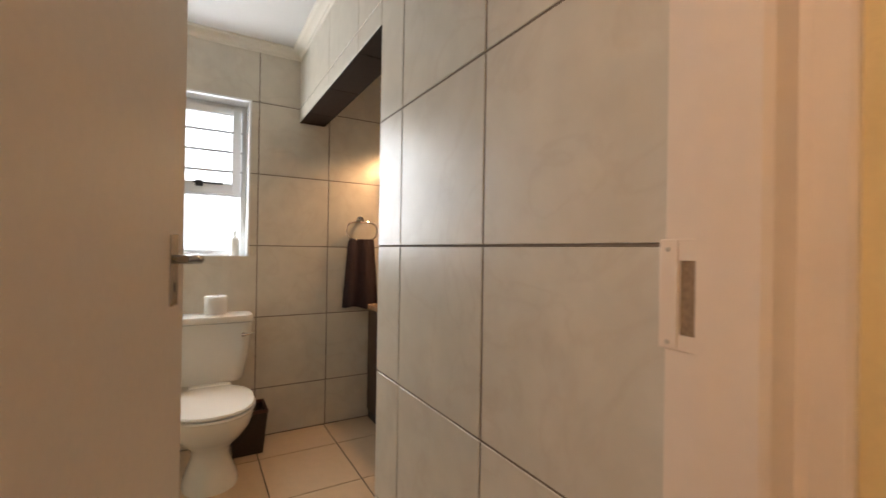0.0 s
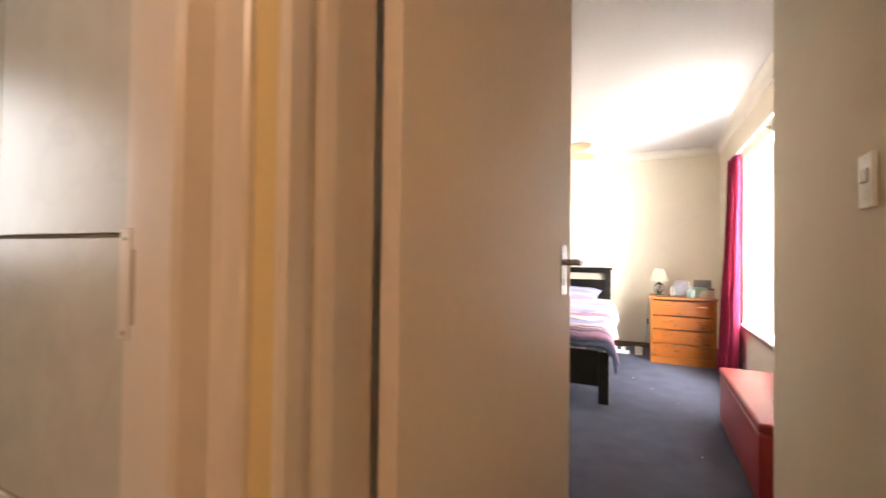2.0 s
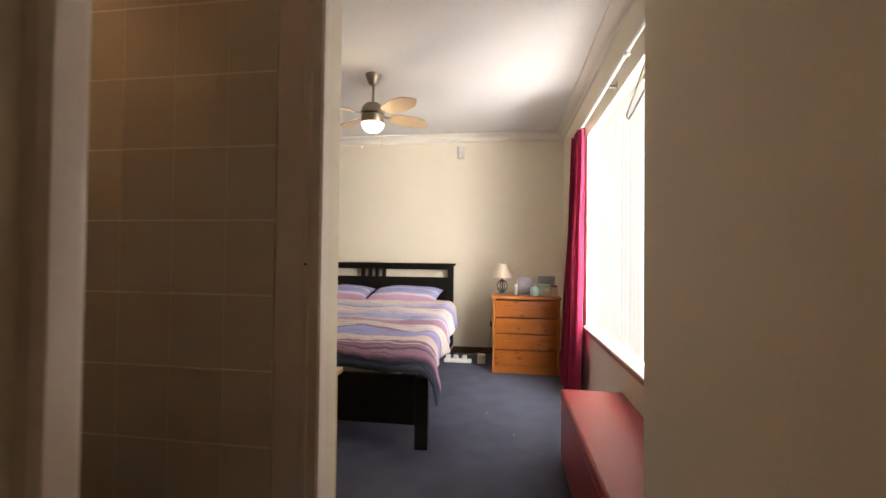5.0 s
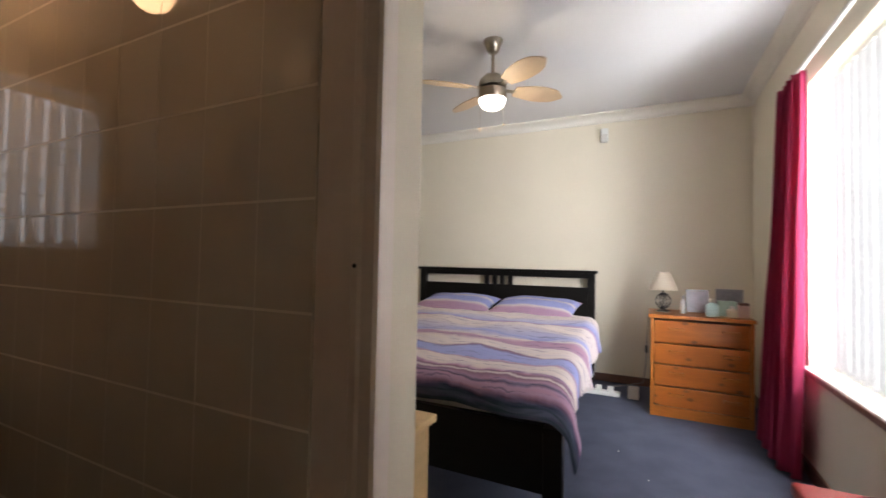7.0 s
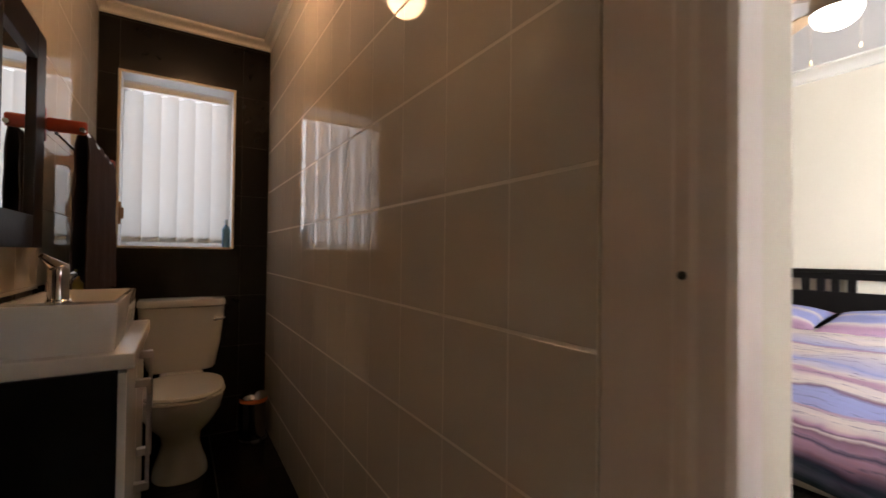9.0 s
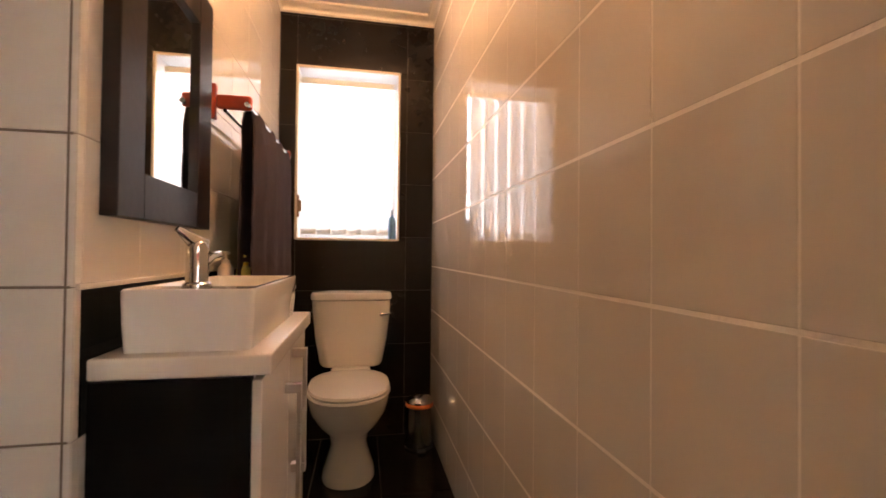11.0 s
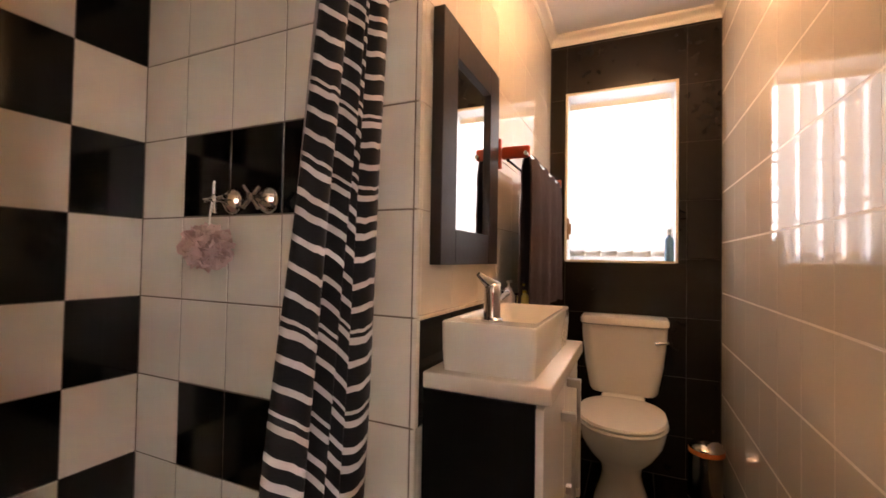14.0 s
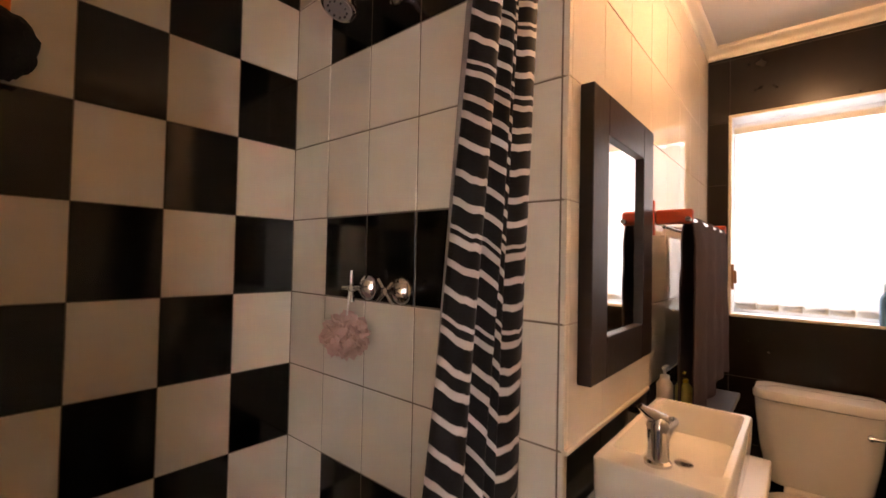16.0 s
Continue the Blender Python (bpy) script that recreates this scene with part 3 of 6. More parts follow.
def vertical_blind(name, label, x, y0, y1, z0, z1, n, width, angle, flipx, mt=None, wob=9):
    """A head rail with cloth slats that hang from it, each with a weight."""
    b = thing(name, label, "blind", (x, (y0 + y1) / 2, z0))
    child_at("head_rail", S().box(x - 0.02, y0, z1 - 0.03, x + 0.02, y1, z1, 0.003), M_WHITEPLASTIC, b)
    rng = random.Random(5)
    for i in range(n):
        y = y0 + width * 0.5 + (y1 - y0 - width) * i / (n - 1)
        a = radians(angle + rng.uniform(-wob, wob))
        cx, cy = math.sin(a), math.cos(a)
        rows = []
        for zz in [z0 + 0.012 + (z1 - 0.04 - z0 - 0.012) * k / 6 for k in range(7)]:
            row = []
            for u in range(5):
                q = (u / 4 - 0.5) * width
                bow = 0.015 * (1 - (2 * u / 4 - 1) ** 2) * flipx
                row.append(Vector((x + cx * q + cy * bow, y + cy * q - cx * bow, zz)))
            rows.append(row)
        s = Shape()
        s.rings(rows, closed=False)
        ob = child_at("slat", s, mt or M_BLIND, b, smooth=True)
        child_at("bottom_weight", S().box(-width * 0.47, -0.003, 0, width * 0.47, 0.003, 0.03, m=pose(x + cy * 0.004 * flipx, y, z0, 0, 0, 90 - math.degrees(a))), M_WHITEPLASTIC, ob)
    return b


vertical_blind("vertical_blind", "white cloth vertical blind half open before the bedroom window", XB + 0.075, WB[0] + 0.02, WB[1] - 0.12, WB[2] + 0.03, WB[3] - 0.015, 19, 0.127, -33, -1, wob=4)
vertical_blind("vertical_blind", "white cloth vertical blind before the en suite window", XW - 0.06, W2[0] + 0.012, W2[1] - 0.03, W2[2] + 0.03, W2[3] - 0.05, 6, 0.098, 22, 1, cloth_mat("grey_white_blind_cloth", (0.80, 0.80, 0.79), 0.55))

# ---------------------------------------------------------------- bedroom things
M_DUVET = bpy.data.materials.new("striped_duvet_cloth")


def stripe_cloth(m, scale, offset, cols, axis=1, rough=0.9):
    m.use_nodes = True
    nt = m.node_tree
    bs = nt.nodes["Principled BSDF"]
    bs.inputs["Roughness"].default_value = rough
    bs.inputs["Specular IOR Level"].default_value = 0.15
    tc = nt.nodes.new("ShaderNodeUVMap")
    sp_ = nt.nodes.new("ShaderNodeSeparateXYZ")
    nt.links.new(tc.outputs[0], sp_.inputs[0])
    ns = nt.nodes.new("ShaderNodeTexNoise")
    ns.inputs["Scale"].default_value = 5
    ns.inputs["Detail"].default_value = 4
    nt.links.new(tc.outputs[0], ns.inputs["Vector"])
    ad = nt.nodes.new("ShaderNodeMath")
    ad.operation = "MULTIPLY_ADD"
    ad.inputs[1].default_value = 0.035
    nt.links.new(ns.outputs["Fac"], ad.inputs[0])
    nt.links.new(sp_.outputs[axis], ad.inputs[2])
    rp = nt.nodes.new("ShaderNodeValToRGB")
    rp.color_ramp.interpolation = "LINEAR"
    els = rp.color_ramp.elements
    while len(els) > 1:
        els.remove(els[-1])
    els[0].position, els[0].color = cols[0][0], (*cols[0][1], 1)
    for p, c in cols[1:]:
        e = els.new(p)
        e.color = (*c, 1)
    mu = nt.nodes.new("ShaderNodeMath")
    mu.operation = "MULTIPLY_ADD"
    mu.inputs[1].default_value = scale
    mu.inputs[2].default_value = offset
    nt.links.new(ad.outputs[0], mu.inputs[0])
    fr_ = nt.nodes.new("ShaderNodeMath")
    fr_.operation = "FRACT"
    nt.links.new(mu.outputs[0], fr_.inputs[0])
    nt.links.new(fr_.outputs[0], rp.inputs[0])
    # brush marks within the stripes
    n2 = nt.nodes.new("ShaderNodeTexNoise")
    n2.inputs["Scale"].default_value = 9
    n2.inputs["Detail"].default_value = 6
    n2.inputs["Distortion"].default_value = 0.8
    mp = nt.nodes.new("ShaderNodeMapping")
    mp.inputs["Scale"].default_value = (0.7, 16.0, 1)
    nt.links.new(tc.outputs[0], mp.inputs[0])
    nt.links.new(mp.outputs[0], n2.inputs["Vector"])
    r2 = nt.nodes.new("ShaderNodeMapRange")
    r2.inputs["From Min"].default_value, r2.inputs["From Max"].default_value = 0.35, 0.68
    r2.inputs["To Min"].default_value, r2.inputs["To Max"].default_value = 0.0, 0.30
    nt.links.new(n2.outputs["Fac"], r2.inputs[0])
    mx = nt.nodes.new("ShaderNodeMix")
    mx.data_type = "RGBA"
    mx.inputs["B"].default_value = (0.30, 0.28, 0.48, 1)
    nt.links.new(r2.outputs[0], mx.inputs["Factor"])
    nt.links.new(rp.outputs[0], mx.inputs["A"])
    # thin dark woven lines in groups
    l1 = nt.nodes.new("ShaderNodeMath")
    l1.operation = "MULTIPLY_ADD"
    l1.inputs[1].default_value = 62.0
    nt.links.new(ad.outputs[0], l1.inputs[0])
    l0 = nt.nodes.new("ShaderNodeMath")
    l0.operation = "MULTIPLY"
    l0.inputs[1].default_value = 1.6
    nt.links.new(ns.outputs["Fac"], l0.inputs[0])
    nt.links.new(l0.outputs[0], l1.inputs[2])
    l2 = nt.nodes.new("ShaderNodeMath")
    l2.operation = "FRACT"
    nt.links.new(l1.outputs[0], l2.inputs[0])
    l3 = nt.nodes.new("ShaderNodeMapRange")
    l3.inputs["From Min"].default_value, l3.inputs["From Max"].default_value = 0.10, 0.22
    l3.inputs["To Min"].default_value, l3.inputs["To Max"].default_value = 0.6, 0.0
    nt.links.new(l2.outputs[0], l3.inputs[0])
    l4 = nt.nodes.new("ShaderNodeMapRange")
    l4.inputs["From Min"].default_value, l4.inputs["From Max"].default_value = 0.48, 0.58
    nt.links.new(n2.outputs["Fac"], l4.inputs[0])
    l5 = nt.nodes.new("ShaderNodeMath")
    l5.operation = "MULTIPLY"
    nt.links.new(l3.outputs[0], l5.inputs[0])
    nt.links.new(l4.outputs[0], l5.inputs[1])
    m2 = nt.nodes.new("ShaderNodeMix")
    m2.data_type = "RGBA"
    m2.inputs["B"].default_value = (0.10, 0.09, 0.16, 1)
    nt.links.new(l5.outputs[0], m2.inputs["Factor"])
    nt.links.new(mx.outputs["Result"], m2.inputs["A"])
    nt.links.new(m2.outputs["Result"], bs.inputs["Base Color"])
    n3 = nt.nodes.new("ShaderNodeTexNoise")
    n3.inputs["Scale"].default_value = 500
    nt.links.new(tc.outputs[0], n3.inputs["Vector"])
    b = nt.nodes.new("ShaderNodeBump")
    b.inputs["Strength"].default_value, b.inputs["Distance"].default_value = 0.3, 0.002
    nt.links.new(n3.outputs["Fac"], b.inputs["Height"])
    nt.links.new(b.outputs[0], bs.inputs["Normal"])


LAV, CRM, MAU, NAV, PLM, TEA = (0.33, 0.36, 0.66), (0.72, 0.63, 0.58), (0.46, 0.27, 0.37), (0.028, 0.036, 0.075), (0.20, 0.09, 0.14), (0.05, 0.085, 0.11)
stripe_cloth(M_DUVET, 1.0, 0.0, [
    (0.000, NAV), (0.007, CRM), (0.010, NAV), (0.014, TEA), (0.030, TEA), (0.040, NAV), (0.045, PLM), (0.050, MAU), (0.059, MAU), (0.063, NAV), (0.067, MAU), (0.074, PLM), (0.078, CRM), (0.082, PLM), (0.086, MAU), (0.091, CRM), (0.131, CRM),
    (0.139, MAU), (0.148, LAV), (0.196, LAV), (0.204, PLM), (0.211, CRM), (0.255, CRM), (0.264, MAU), (0.298, MAU), (0.313, CRM), (0.339, LAV), (0.425, CRM), (0.481, CRM), (0.491, MAU), (0.512, LAV), (0.580, CRM)])
BX0, BX1, BY0, BY1 = -2.43, -0.44, 2.13, 4.52


def bed():
    b = thing("bed", "black-brown stained wooden double bed with slotted headboard", "bed", (-1.43, 3.3, 0))

    def c(n, s, m=M_BLACKWOOD, lab="", smooth=False):
        return child_at(n, s, m, b, lab, smooth)
    # headboard: posts, top rail, slot with short slats, panel
    y0, y1 = 4.465, 4.52
    for x in (-2.40, -0.66):
        c("headboard_post", S().box(x, y0, 0, x + 0.065, y1, 0.975, 0.003))
    c("headboard_cap", S().box(-2.425, y0 - 0.02, 0.975, -0.575, y1 + 0.01, 1.002, 0.004))
    c("headboard_rail", S().box(-2.335, y0 + 0.01, 0.93, -0.66, y1 - 0.01, 0.975, 0.002))
    c("headboard_panel", S().box(-2.335, y0 + 0.012, 0.30, -0.66, y1 - 0.012, 0.845, 0.002))
    for x in (-1.665, -1.58, -1.50, -1.415):
        c("headboard_slat", S().box(x, y0 + 0.014, 0.845, x + 0.042, y1 - 0.014, 0.93, 0.001))
    for x in (BX0 + 0.02, BX1 - 0.085):
        c("footboard_post", S().box(x, BY0, 0, x + 0.075, BY0 + 0.06, 0.40, 0.003))
    c("footboard_panel", S().box(BX0 + 0.095, BY0 + 0.012, 0.13, BX1 - 0.085, BY0 + 0.048, 0.405, 0.003))
    for x in (-2.38, -0.69):
        c("side_rail", S().box(x, BY0 + 0.06, 0.20, x + 0.03, y0, 0.36, 0.003))
    c("mattress", S().box(-2.35, BY0 + 0.07, 0.30, -0.66, y0 - 0.01, 0.52, 0.05, 4), mat("white_mattress", (0.7, 0.68, 0.64), 0.9, vary=0.04), smooth=True)
    return b


bed()


def duvet():
    """A soft sheet laid over the mattress, falling over the foot and the side."""
    nx, ny = 84, 84
    w0, w1 = -2.55, -0.305      # laid flat
    l0, l1 = 2.065, 4.05
    bx0, bx1, by0, top = -2.44, -0.455, 2.155, 0.575
    s = Shape()
    uvl = s.bm.loops.layers.uv.new("UVMap")
    grid = []
    for j in range(ny + 1):
        row = []
        for i in range(nx + 1):
            u = w0 + (w1 - w0) * i / nx
            v = l0 + (l1 - l0) * j / ny
            x, y, z = u, v, top
            # puffed body
            z += 0.030 * noise.noise((u * 2.2, v * 2.6, 1.0)) + 0.018 * noise.noise((u * 3.5, v * 9, 4.0)) + 0.010 * noise.noise((u * 6, v * 24, 8.0)) + 0.004 * noise.noise((u * 18, v * 40, 5.0))
            r = 0.10
            for side in (0, 1):
                over = (u - bx1) if side else (bx0 - u)
                if over > -r:
                    t = over + r
                    if t < r * 1.57:
                        dx, dz = r * math.sin(t / r), r * (1 - math.cos(t / r))
                    else:
                        dx, dz = r + 0.12 * (t - 1.57 * r), r + (t - 1.57 * r)
                    x = (bx1 - r + dx) if side else (bx0 + r - dx)
                    z -= dz
                    x += (0.025 * math.sin(v * 9 + 1) + 0.012 * math.sin(v * 21)) * min(1, dz / 0.2) * (1 if side else -1)
            over = by0 - v
            if over > -r:
                t = over + r
                if t < r * 1.57:
                    dy, dz = r * math.sin(t / r), r * (1 - math.cos(t / r))
                else:
                    dy, dz = r, r + (t - 1.57 * r)
                y = by0 + r - dy - 0.03
                z -= dz
                y -= (0.02 * math.sin(u * 8) + 0.01 * math.sin(u * 19 + 2)) * min(1, dz / 0.15) + 0.01
            # rises over the sleeper's end towards the pillows
            z += 0.055 * min(1, max(0, (v - 2.3) / 1.4))
            x += 0.035 - 0.085 * (v - l0) / (l1 - l0)
            z = max(z, 0.15)
            row.append((s.bm.verts.new((x, y, z)), ((u - w0), (v - l0) / 3.0)))
        grid.append(row)
    for j in range(ny):
        for i in range(nx):
            q = (grid[j][i], grid[j][i + 1], grid[j + 1][i + 1], grid[j + 1][i])
            f = s.bm.faces.new([a[0] for a in q])
            for lp, a in zip(f.loops, q):
                lp[uvl].uv = a[1]
    d = solid("duvet", s, M_DUVET, "lavender, cream and mauve striped duvet spread over the bed", "duvet", smooth=True)
    md = d.modifiers.new("thickness", "SOLIDIFY")
    md.thickness = 0.025
    md.offset = -1
    return d


duvet()
M_PILLOW = bpy.data.materials.new("striped_pillow_cloth")
stripe_cloth(M_PILLOW, 1.0, 0.0, [(0.0, MAU), (0.12, MAU), (0.2, CRM), (0.26, LAV), (0.5, LAV), (0.6, CRM), (0.66, LAV), (0.9, LAV), (1.0, MAU)])


def pillow(cx, cy, cz, w, h, tilt, turn, label):
    s = Shape()
    uvl = s.bm.loops.layers.uv.new("UVMap")
    n = 26
    m = pose(cx, cy, cz, tilt, 0, turn)
    for sgn in (1, -1):
        g = []
        for j in range(n + 1):
            row = []
            for i in range(n + 1):
                a, b = 2 * i / n - 1, 2 * j / n - 1
                k = max(0.0, (1 - abs(a) ** 2.6)) ** 0.5 * max(0.0, (1 - abs(b) ** 2.6)) ** 0.5
                pinch = 1 - 0.06 * (1 - b * b) * abs(a) ** 3
                z = sgn * 0.075 * k + 0.012 * noise.noise((a * 2 + cx * 5, b * 2, sgn * 3.0)) * k + 0.006 * noise.noise((a * 6 + cx * 3, b * 6, 9.0)) * k
                row.append((s.bm.verts.new(m @ Vector((a * w / 2 * pinch, b * h / 2 * (1 - 0.05 * (1 - a * a) * abs(b) ** 3), z))), (a * 0.3 + 0.3, (b + 1) / 2)))
            g.append(row)
        for j in range(n):
            for i in range(n):
                q = (g[j][i], g[j][i + 1], g[j + 1][i + 1], g[j + 1][i])
                f = s.bm.faces.new([e[0] for e in q])
                for lp, e in zip(f.loops, q):
                    lp[uvl].uv = e[1]
    bmesh.ops.remove_doubles(s.bm, verts=s.bm.verts, dist=0.0005)
    return solid("pillow", s, M_PILLOW, label, "pillow", group="pillows on the bed", smooth=True)


pillow(-1.81, 4.16, 0.668, 0.74, 0.44, 10, 1, "lavender and mauve striped pillow against the headboard")
pillow(-1.06, 4.14, 0.668, 0.74, 0.44, 12, -3, "plump lavender striped pillow against the headboard")


def drawer_chest():
    d = thing("chest_of_drawers", "orange-varnished knotty pine chest of four drawers", "chest of drawers", (0.165, 4.06, 0))
    x0, x1, y0, y1, z1 = -0.14, 0.472, 3.80, 4.25, 0.714

    def c(n, s, m=M_PINE, lab="", smooth=False, par=None):
        return child_at(n, s, m, par or d, lab, smooth)
    c("top_board", S().box(x0 - 0.012, y0 - 0.015, z1 - 0.024, x1 + 0.012, y1, z1, 0.004))
    for x in (x0, x1 - 0.022):
        c("side_panel", S().box(x, y0, 0.0, x + 0.022, y1, z1 - 0.024, 0.002))
    c("back_panel", S().box(x0 + 0.022, y1 - 0.012, 0.02, x1 - 0.022, y1, z1 - 0.024))
    c("plinth", S().box(x0 + 0.022, y0 + 0.004, 0.0, x1 - 0.022, y0 + 0.022, 0.072, 0.002))
    zs = [0.078, 0.222, 0.372, 0.520, 0.684]
    for a, b in zip(zs, zs[1:]):
        dr = c("drawer", S().box(x0 + 0.025, y0 - 0.003, a, x1 - 0.025, y0 + 0.3, b - 0.010, 0.004), M_PINE_F)
        zc = a + (b - a) * 0.60
        for hx in (x0 + 0.115, x1 - 0.175):
            s = S().box(hx, y0 - 0.030, zc - 0.008, hx + 0.095, y0 - 0.018, zc + 0.010, 0.004)
            s.box(hx, y0 - 0.020, zc - 0.008, hx + 0.016, y0 - 0.003, zc + 0.010, 0.002).box(hx + 0.079, y0 - 0.020, zc - 0.008, hx + 0.095, y0 - 0.003, zc + 0.010, 0.002)
            c("handle", s, M_PINE, "", False, dr)
    return d


def pine_front():
    """Pine boards with grain along x and scattered dark knots."""
    m = mat("knotty_pine_front", (0.36, 0.100, 0.012), 0.34, bump=0.06, scale=26, vary=0.22, big=5, stretch=(1, 4, 10))
    nt = m.node_tree
    bs = nt.nodes["Principled BSDF"]
    src = bs.inputs["Base Color"].links[0].from_socket
    g = nt.nodes.new("ShaderNodeNewGeometry")
    mp = nt.nodes.new("ShaderNodeMapping")
    mp.inputs["Scale"].default_value = (4.2, 1.0, 7.5)
    nt.links.new(g.outputs["Position"], mp.inputs[0])
    v = nt.nodes.new("ShaderNodeTexVoronoi")
    v.inputs["Scale"].default_value = 1.6
    nt.links.new(mp.outputs[0], v.inputs["Vector"])
    r = nt.nodes.new("ShaderNodeMapRange")
    r.inputs["From Min"].default_value, r.inputs["From Max"].default_value = 0.10, 0.19
    r.inputs["To Min"].default_value, r.inputs["To Max"].default_value = 0.85, 0.0
    nt.links.new(v.outputs["Distance"], r.inputs[0])
    mx = nt.nodes.new("ShaderNodeMix")
    mx.data_type = "RGBA"
    mx.inputs["B"].default_value = (0.10, 0.03, 0.008, 1)
    nt.links.new(r.outputs[0], mx.inputs["Factor"])
    nt.links.new(src, mx.inputs["A"])
    nt.links.new(mx.outputs["Result"], bs.inputs["Base Color"])
    return m


M_PINE_F = pine_front()
drawer_chest()


def ottoman():
    o = thing("ottoman", "long red faux leather storage ottoman with a lid", "ottoman", (0.43, 1.62, 0))
    x0, x1, y0, y1 = 0.268, XB - 0.02, 1.02, 2.13
    body = child_at("body", S().box(x0, y0, 0.012, x1, y1, 0.335, 0.012, 3), M_RED, o, smooth=True)
    child_at("lid", S().box(x0 - 0.004, y0 - 0.004, 0.338, x1 + 0.002, y1 + 0.004, 0.384, 0.014, 4), M_RED, o, "padded red lid", True)
    child_at("seam", S().tube([(x0 + 0.010, y0 + 0.01, 0.383), (x0 + 0.010, y1 - 0.01, 0.383)], 0.0022, 6), M_RED, o)
    for x in (x0 + 0.03, x1 - 0.03):
        for y in (y0 + 0.04, y1 - 0.04):
            child_at("foot", S().lathe([(0.016, 0), (0.018, 0.013)], center=(x, y, 0), n=12), M_BLACKPLASTIC, o)


ottoman()


def curtain(name, label, mtl, base, top_w, bot_w, z0, z1, folds, depth, along, lean=(0, 0), shares=None, seed=3):
    """Hanging folds: the cross-section is a wave that widens to the bottom."""
    rng = random.Random(seed)
    ph = [rng.uniform(-0.5, 0.5) for _ in range(folds + 1)]
    s = Shape()
    uvl = s.bm.loops.layers.uv.new("UVMap")
    nu, nv = folds * (20 if shares else 10), 80 if shares else 44
    edge = [0.0]
    for share in shares or ():
        edge.append(edge[-1] + share)
    g = []
    for j in range(nv + 1):
        t = j / nv
        z = z1 + (z0 - z1) * t
        w = top_w + (bot_w - top_w) * (t ** 0.8)
        row = []
        for i in range(nu + 1):
            a = i / nu
            k = a * folds
            if shares:
                # broad and narrow rounded folds with sharp valleys
                n = int(k) if k < folds else folds - 1
                fr = k - n
                a = edge[n] + (edge[n + 1] - edge[n]) * fr
            f = math.sin(2 * math.pi * k + ph[int(k) % len(ph)] * 0.6 + 0.5 * t * math.sin(3 * a + seed))
            d = depth * (0.55 + 0.45 * t) * f * (1 + 0.25 * ph[int(k) % len(ph)]) + 0.010 * noise.noise((a * 5, t * 3, seed))
            q = (a - 0.5) * w + 0.012 * math.sin(2 * math.pi * k * 2 + t * 2)
            sag = 0.004 * math.sin(2 * math.pi * k + 1.0) - 0.02 * t * (a - 0.5)
            if shares:
                bulge = math.sin(math.pi * fr) ** 0.7 if 0 < fr < 1 else 0.0
                d = depth * (2 * bulge - 1) * (0.6 + 0.4 * t) * (0.5 + 1.2 * shares[n] ** 0.5) + 0.006 * noise.noise((a * 5, t * 4, seed))
                q = (a - 0.5) * w + 0.010 * math.sin(4 * t + 2 * n) * math.sin(math.pi * a)
                sag = (0.030 if n == 0 else -0.018) * (fr - 0.5) * (0.6 + t) + 0.016 * bulge * (0.4 + t) + 0.03 * ph[n]
            if along == "y":
                p = (base[0] + d + lean[0] * t, base[1] + q + lean[1] * t, z)
            else:
                p = (base[0] + q + lean[0] * t, base[1] + d + lean[1] * t, z)
            row.append((s.bm.verts.new(p), (a, z + sag + 0.004 * noise.noise((a * 7, t * 5, 2.0)))))
        g.append(row)
    for j in range(nv):
        for i in range(nu):
            q = (g[j][i], g[j][i + 1], g[j + 1][i + 1], g[j + 1][i])
            f = s.bm.faces.new([e[0] for e in q])
            for lp, e in zip(f.loops, q):
                lp[uvl].uv = e[1]
    ob = solid(name, s, mtl, label, "curtain", smooth=True)
    md = ob.modifiers.new("thickness", "SOLIDIFY")
    md.thickness = 0.0025
    return ob


M_MAG = cloth_mat("magenta_curtain_weave", (0.34, 0.018, 0.072), 0.30)
curtain("window_curtain", "long magenta curtain drawn to the window's end", M_MAG, (XB - 0.075, 3.20, 0), 0.30, 0.56, 0.015, 2.05, 4, 0.048, "y", lean=(-0.03, 0.17))
rail = thing("curtain_rail", "white painted curtain rail with a dark end knob", "curtain rail", (XB - 0.06, 2.3, 2.06))
child_at("rail", S().tube([(XB - 0.06, 1.2, 2.075), (XB - 0.06, 3.44, 2.075)], 0.011, 12), M_WHITEPLASTIC, rail, smooth=True)
for y in (1.3, 2.35, 3.36):
    child_at("bracket", S().box(XB - 0.066, y - 0.008, 2.066, XB, y + 0.008, 2.084, 0.002).box(XB - 0.006, y - 0.016, 2.05, XB, y + 0.016, 2.10, 0.002), M_NICKEL, rail)
child_at("end_knob", S().lathe([(0.004, -0.014), (0.014, -0.006), (0.014, 0.006), (0.004, 0.014)], center=(XB - 0.06, 1.92, 2.062), n=14), M_NICKEL, rail)
cordm = mat("grey_cord", (0.16, 0.15, 0.13), 0.6)
loop = [(XB - 0.05, 1.30, 2.10), (XB - 0.05, 1.55, 1.99), (XB - 0.055, 1.80, 1.84), (XB - 0.06, 1.90, 1.785), (XB - 0.06, 1.93, 1.765), (XB - 0.055, 1.915, 1.745), (XB - 0.055, 1.84, 1.755), (XB - 0.05, 1.62, 1.82), (XB - 0.05, 1.42, 1.88), (XB - 0.04, 1.36, 1.90)]
solid("blind_cord_loop", S().tube(loop, 0.0042, 8), cordm, "loose grey cable loop hanging over the blind", "cable", smooth=True)
pull = thing("blind_pull_cord", "thin white blind pull cord with a plastic weight", "cord", (XB - 0.02, 1.50, 1.0))
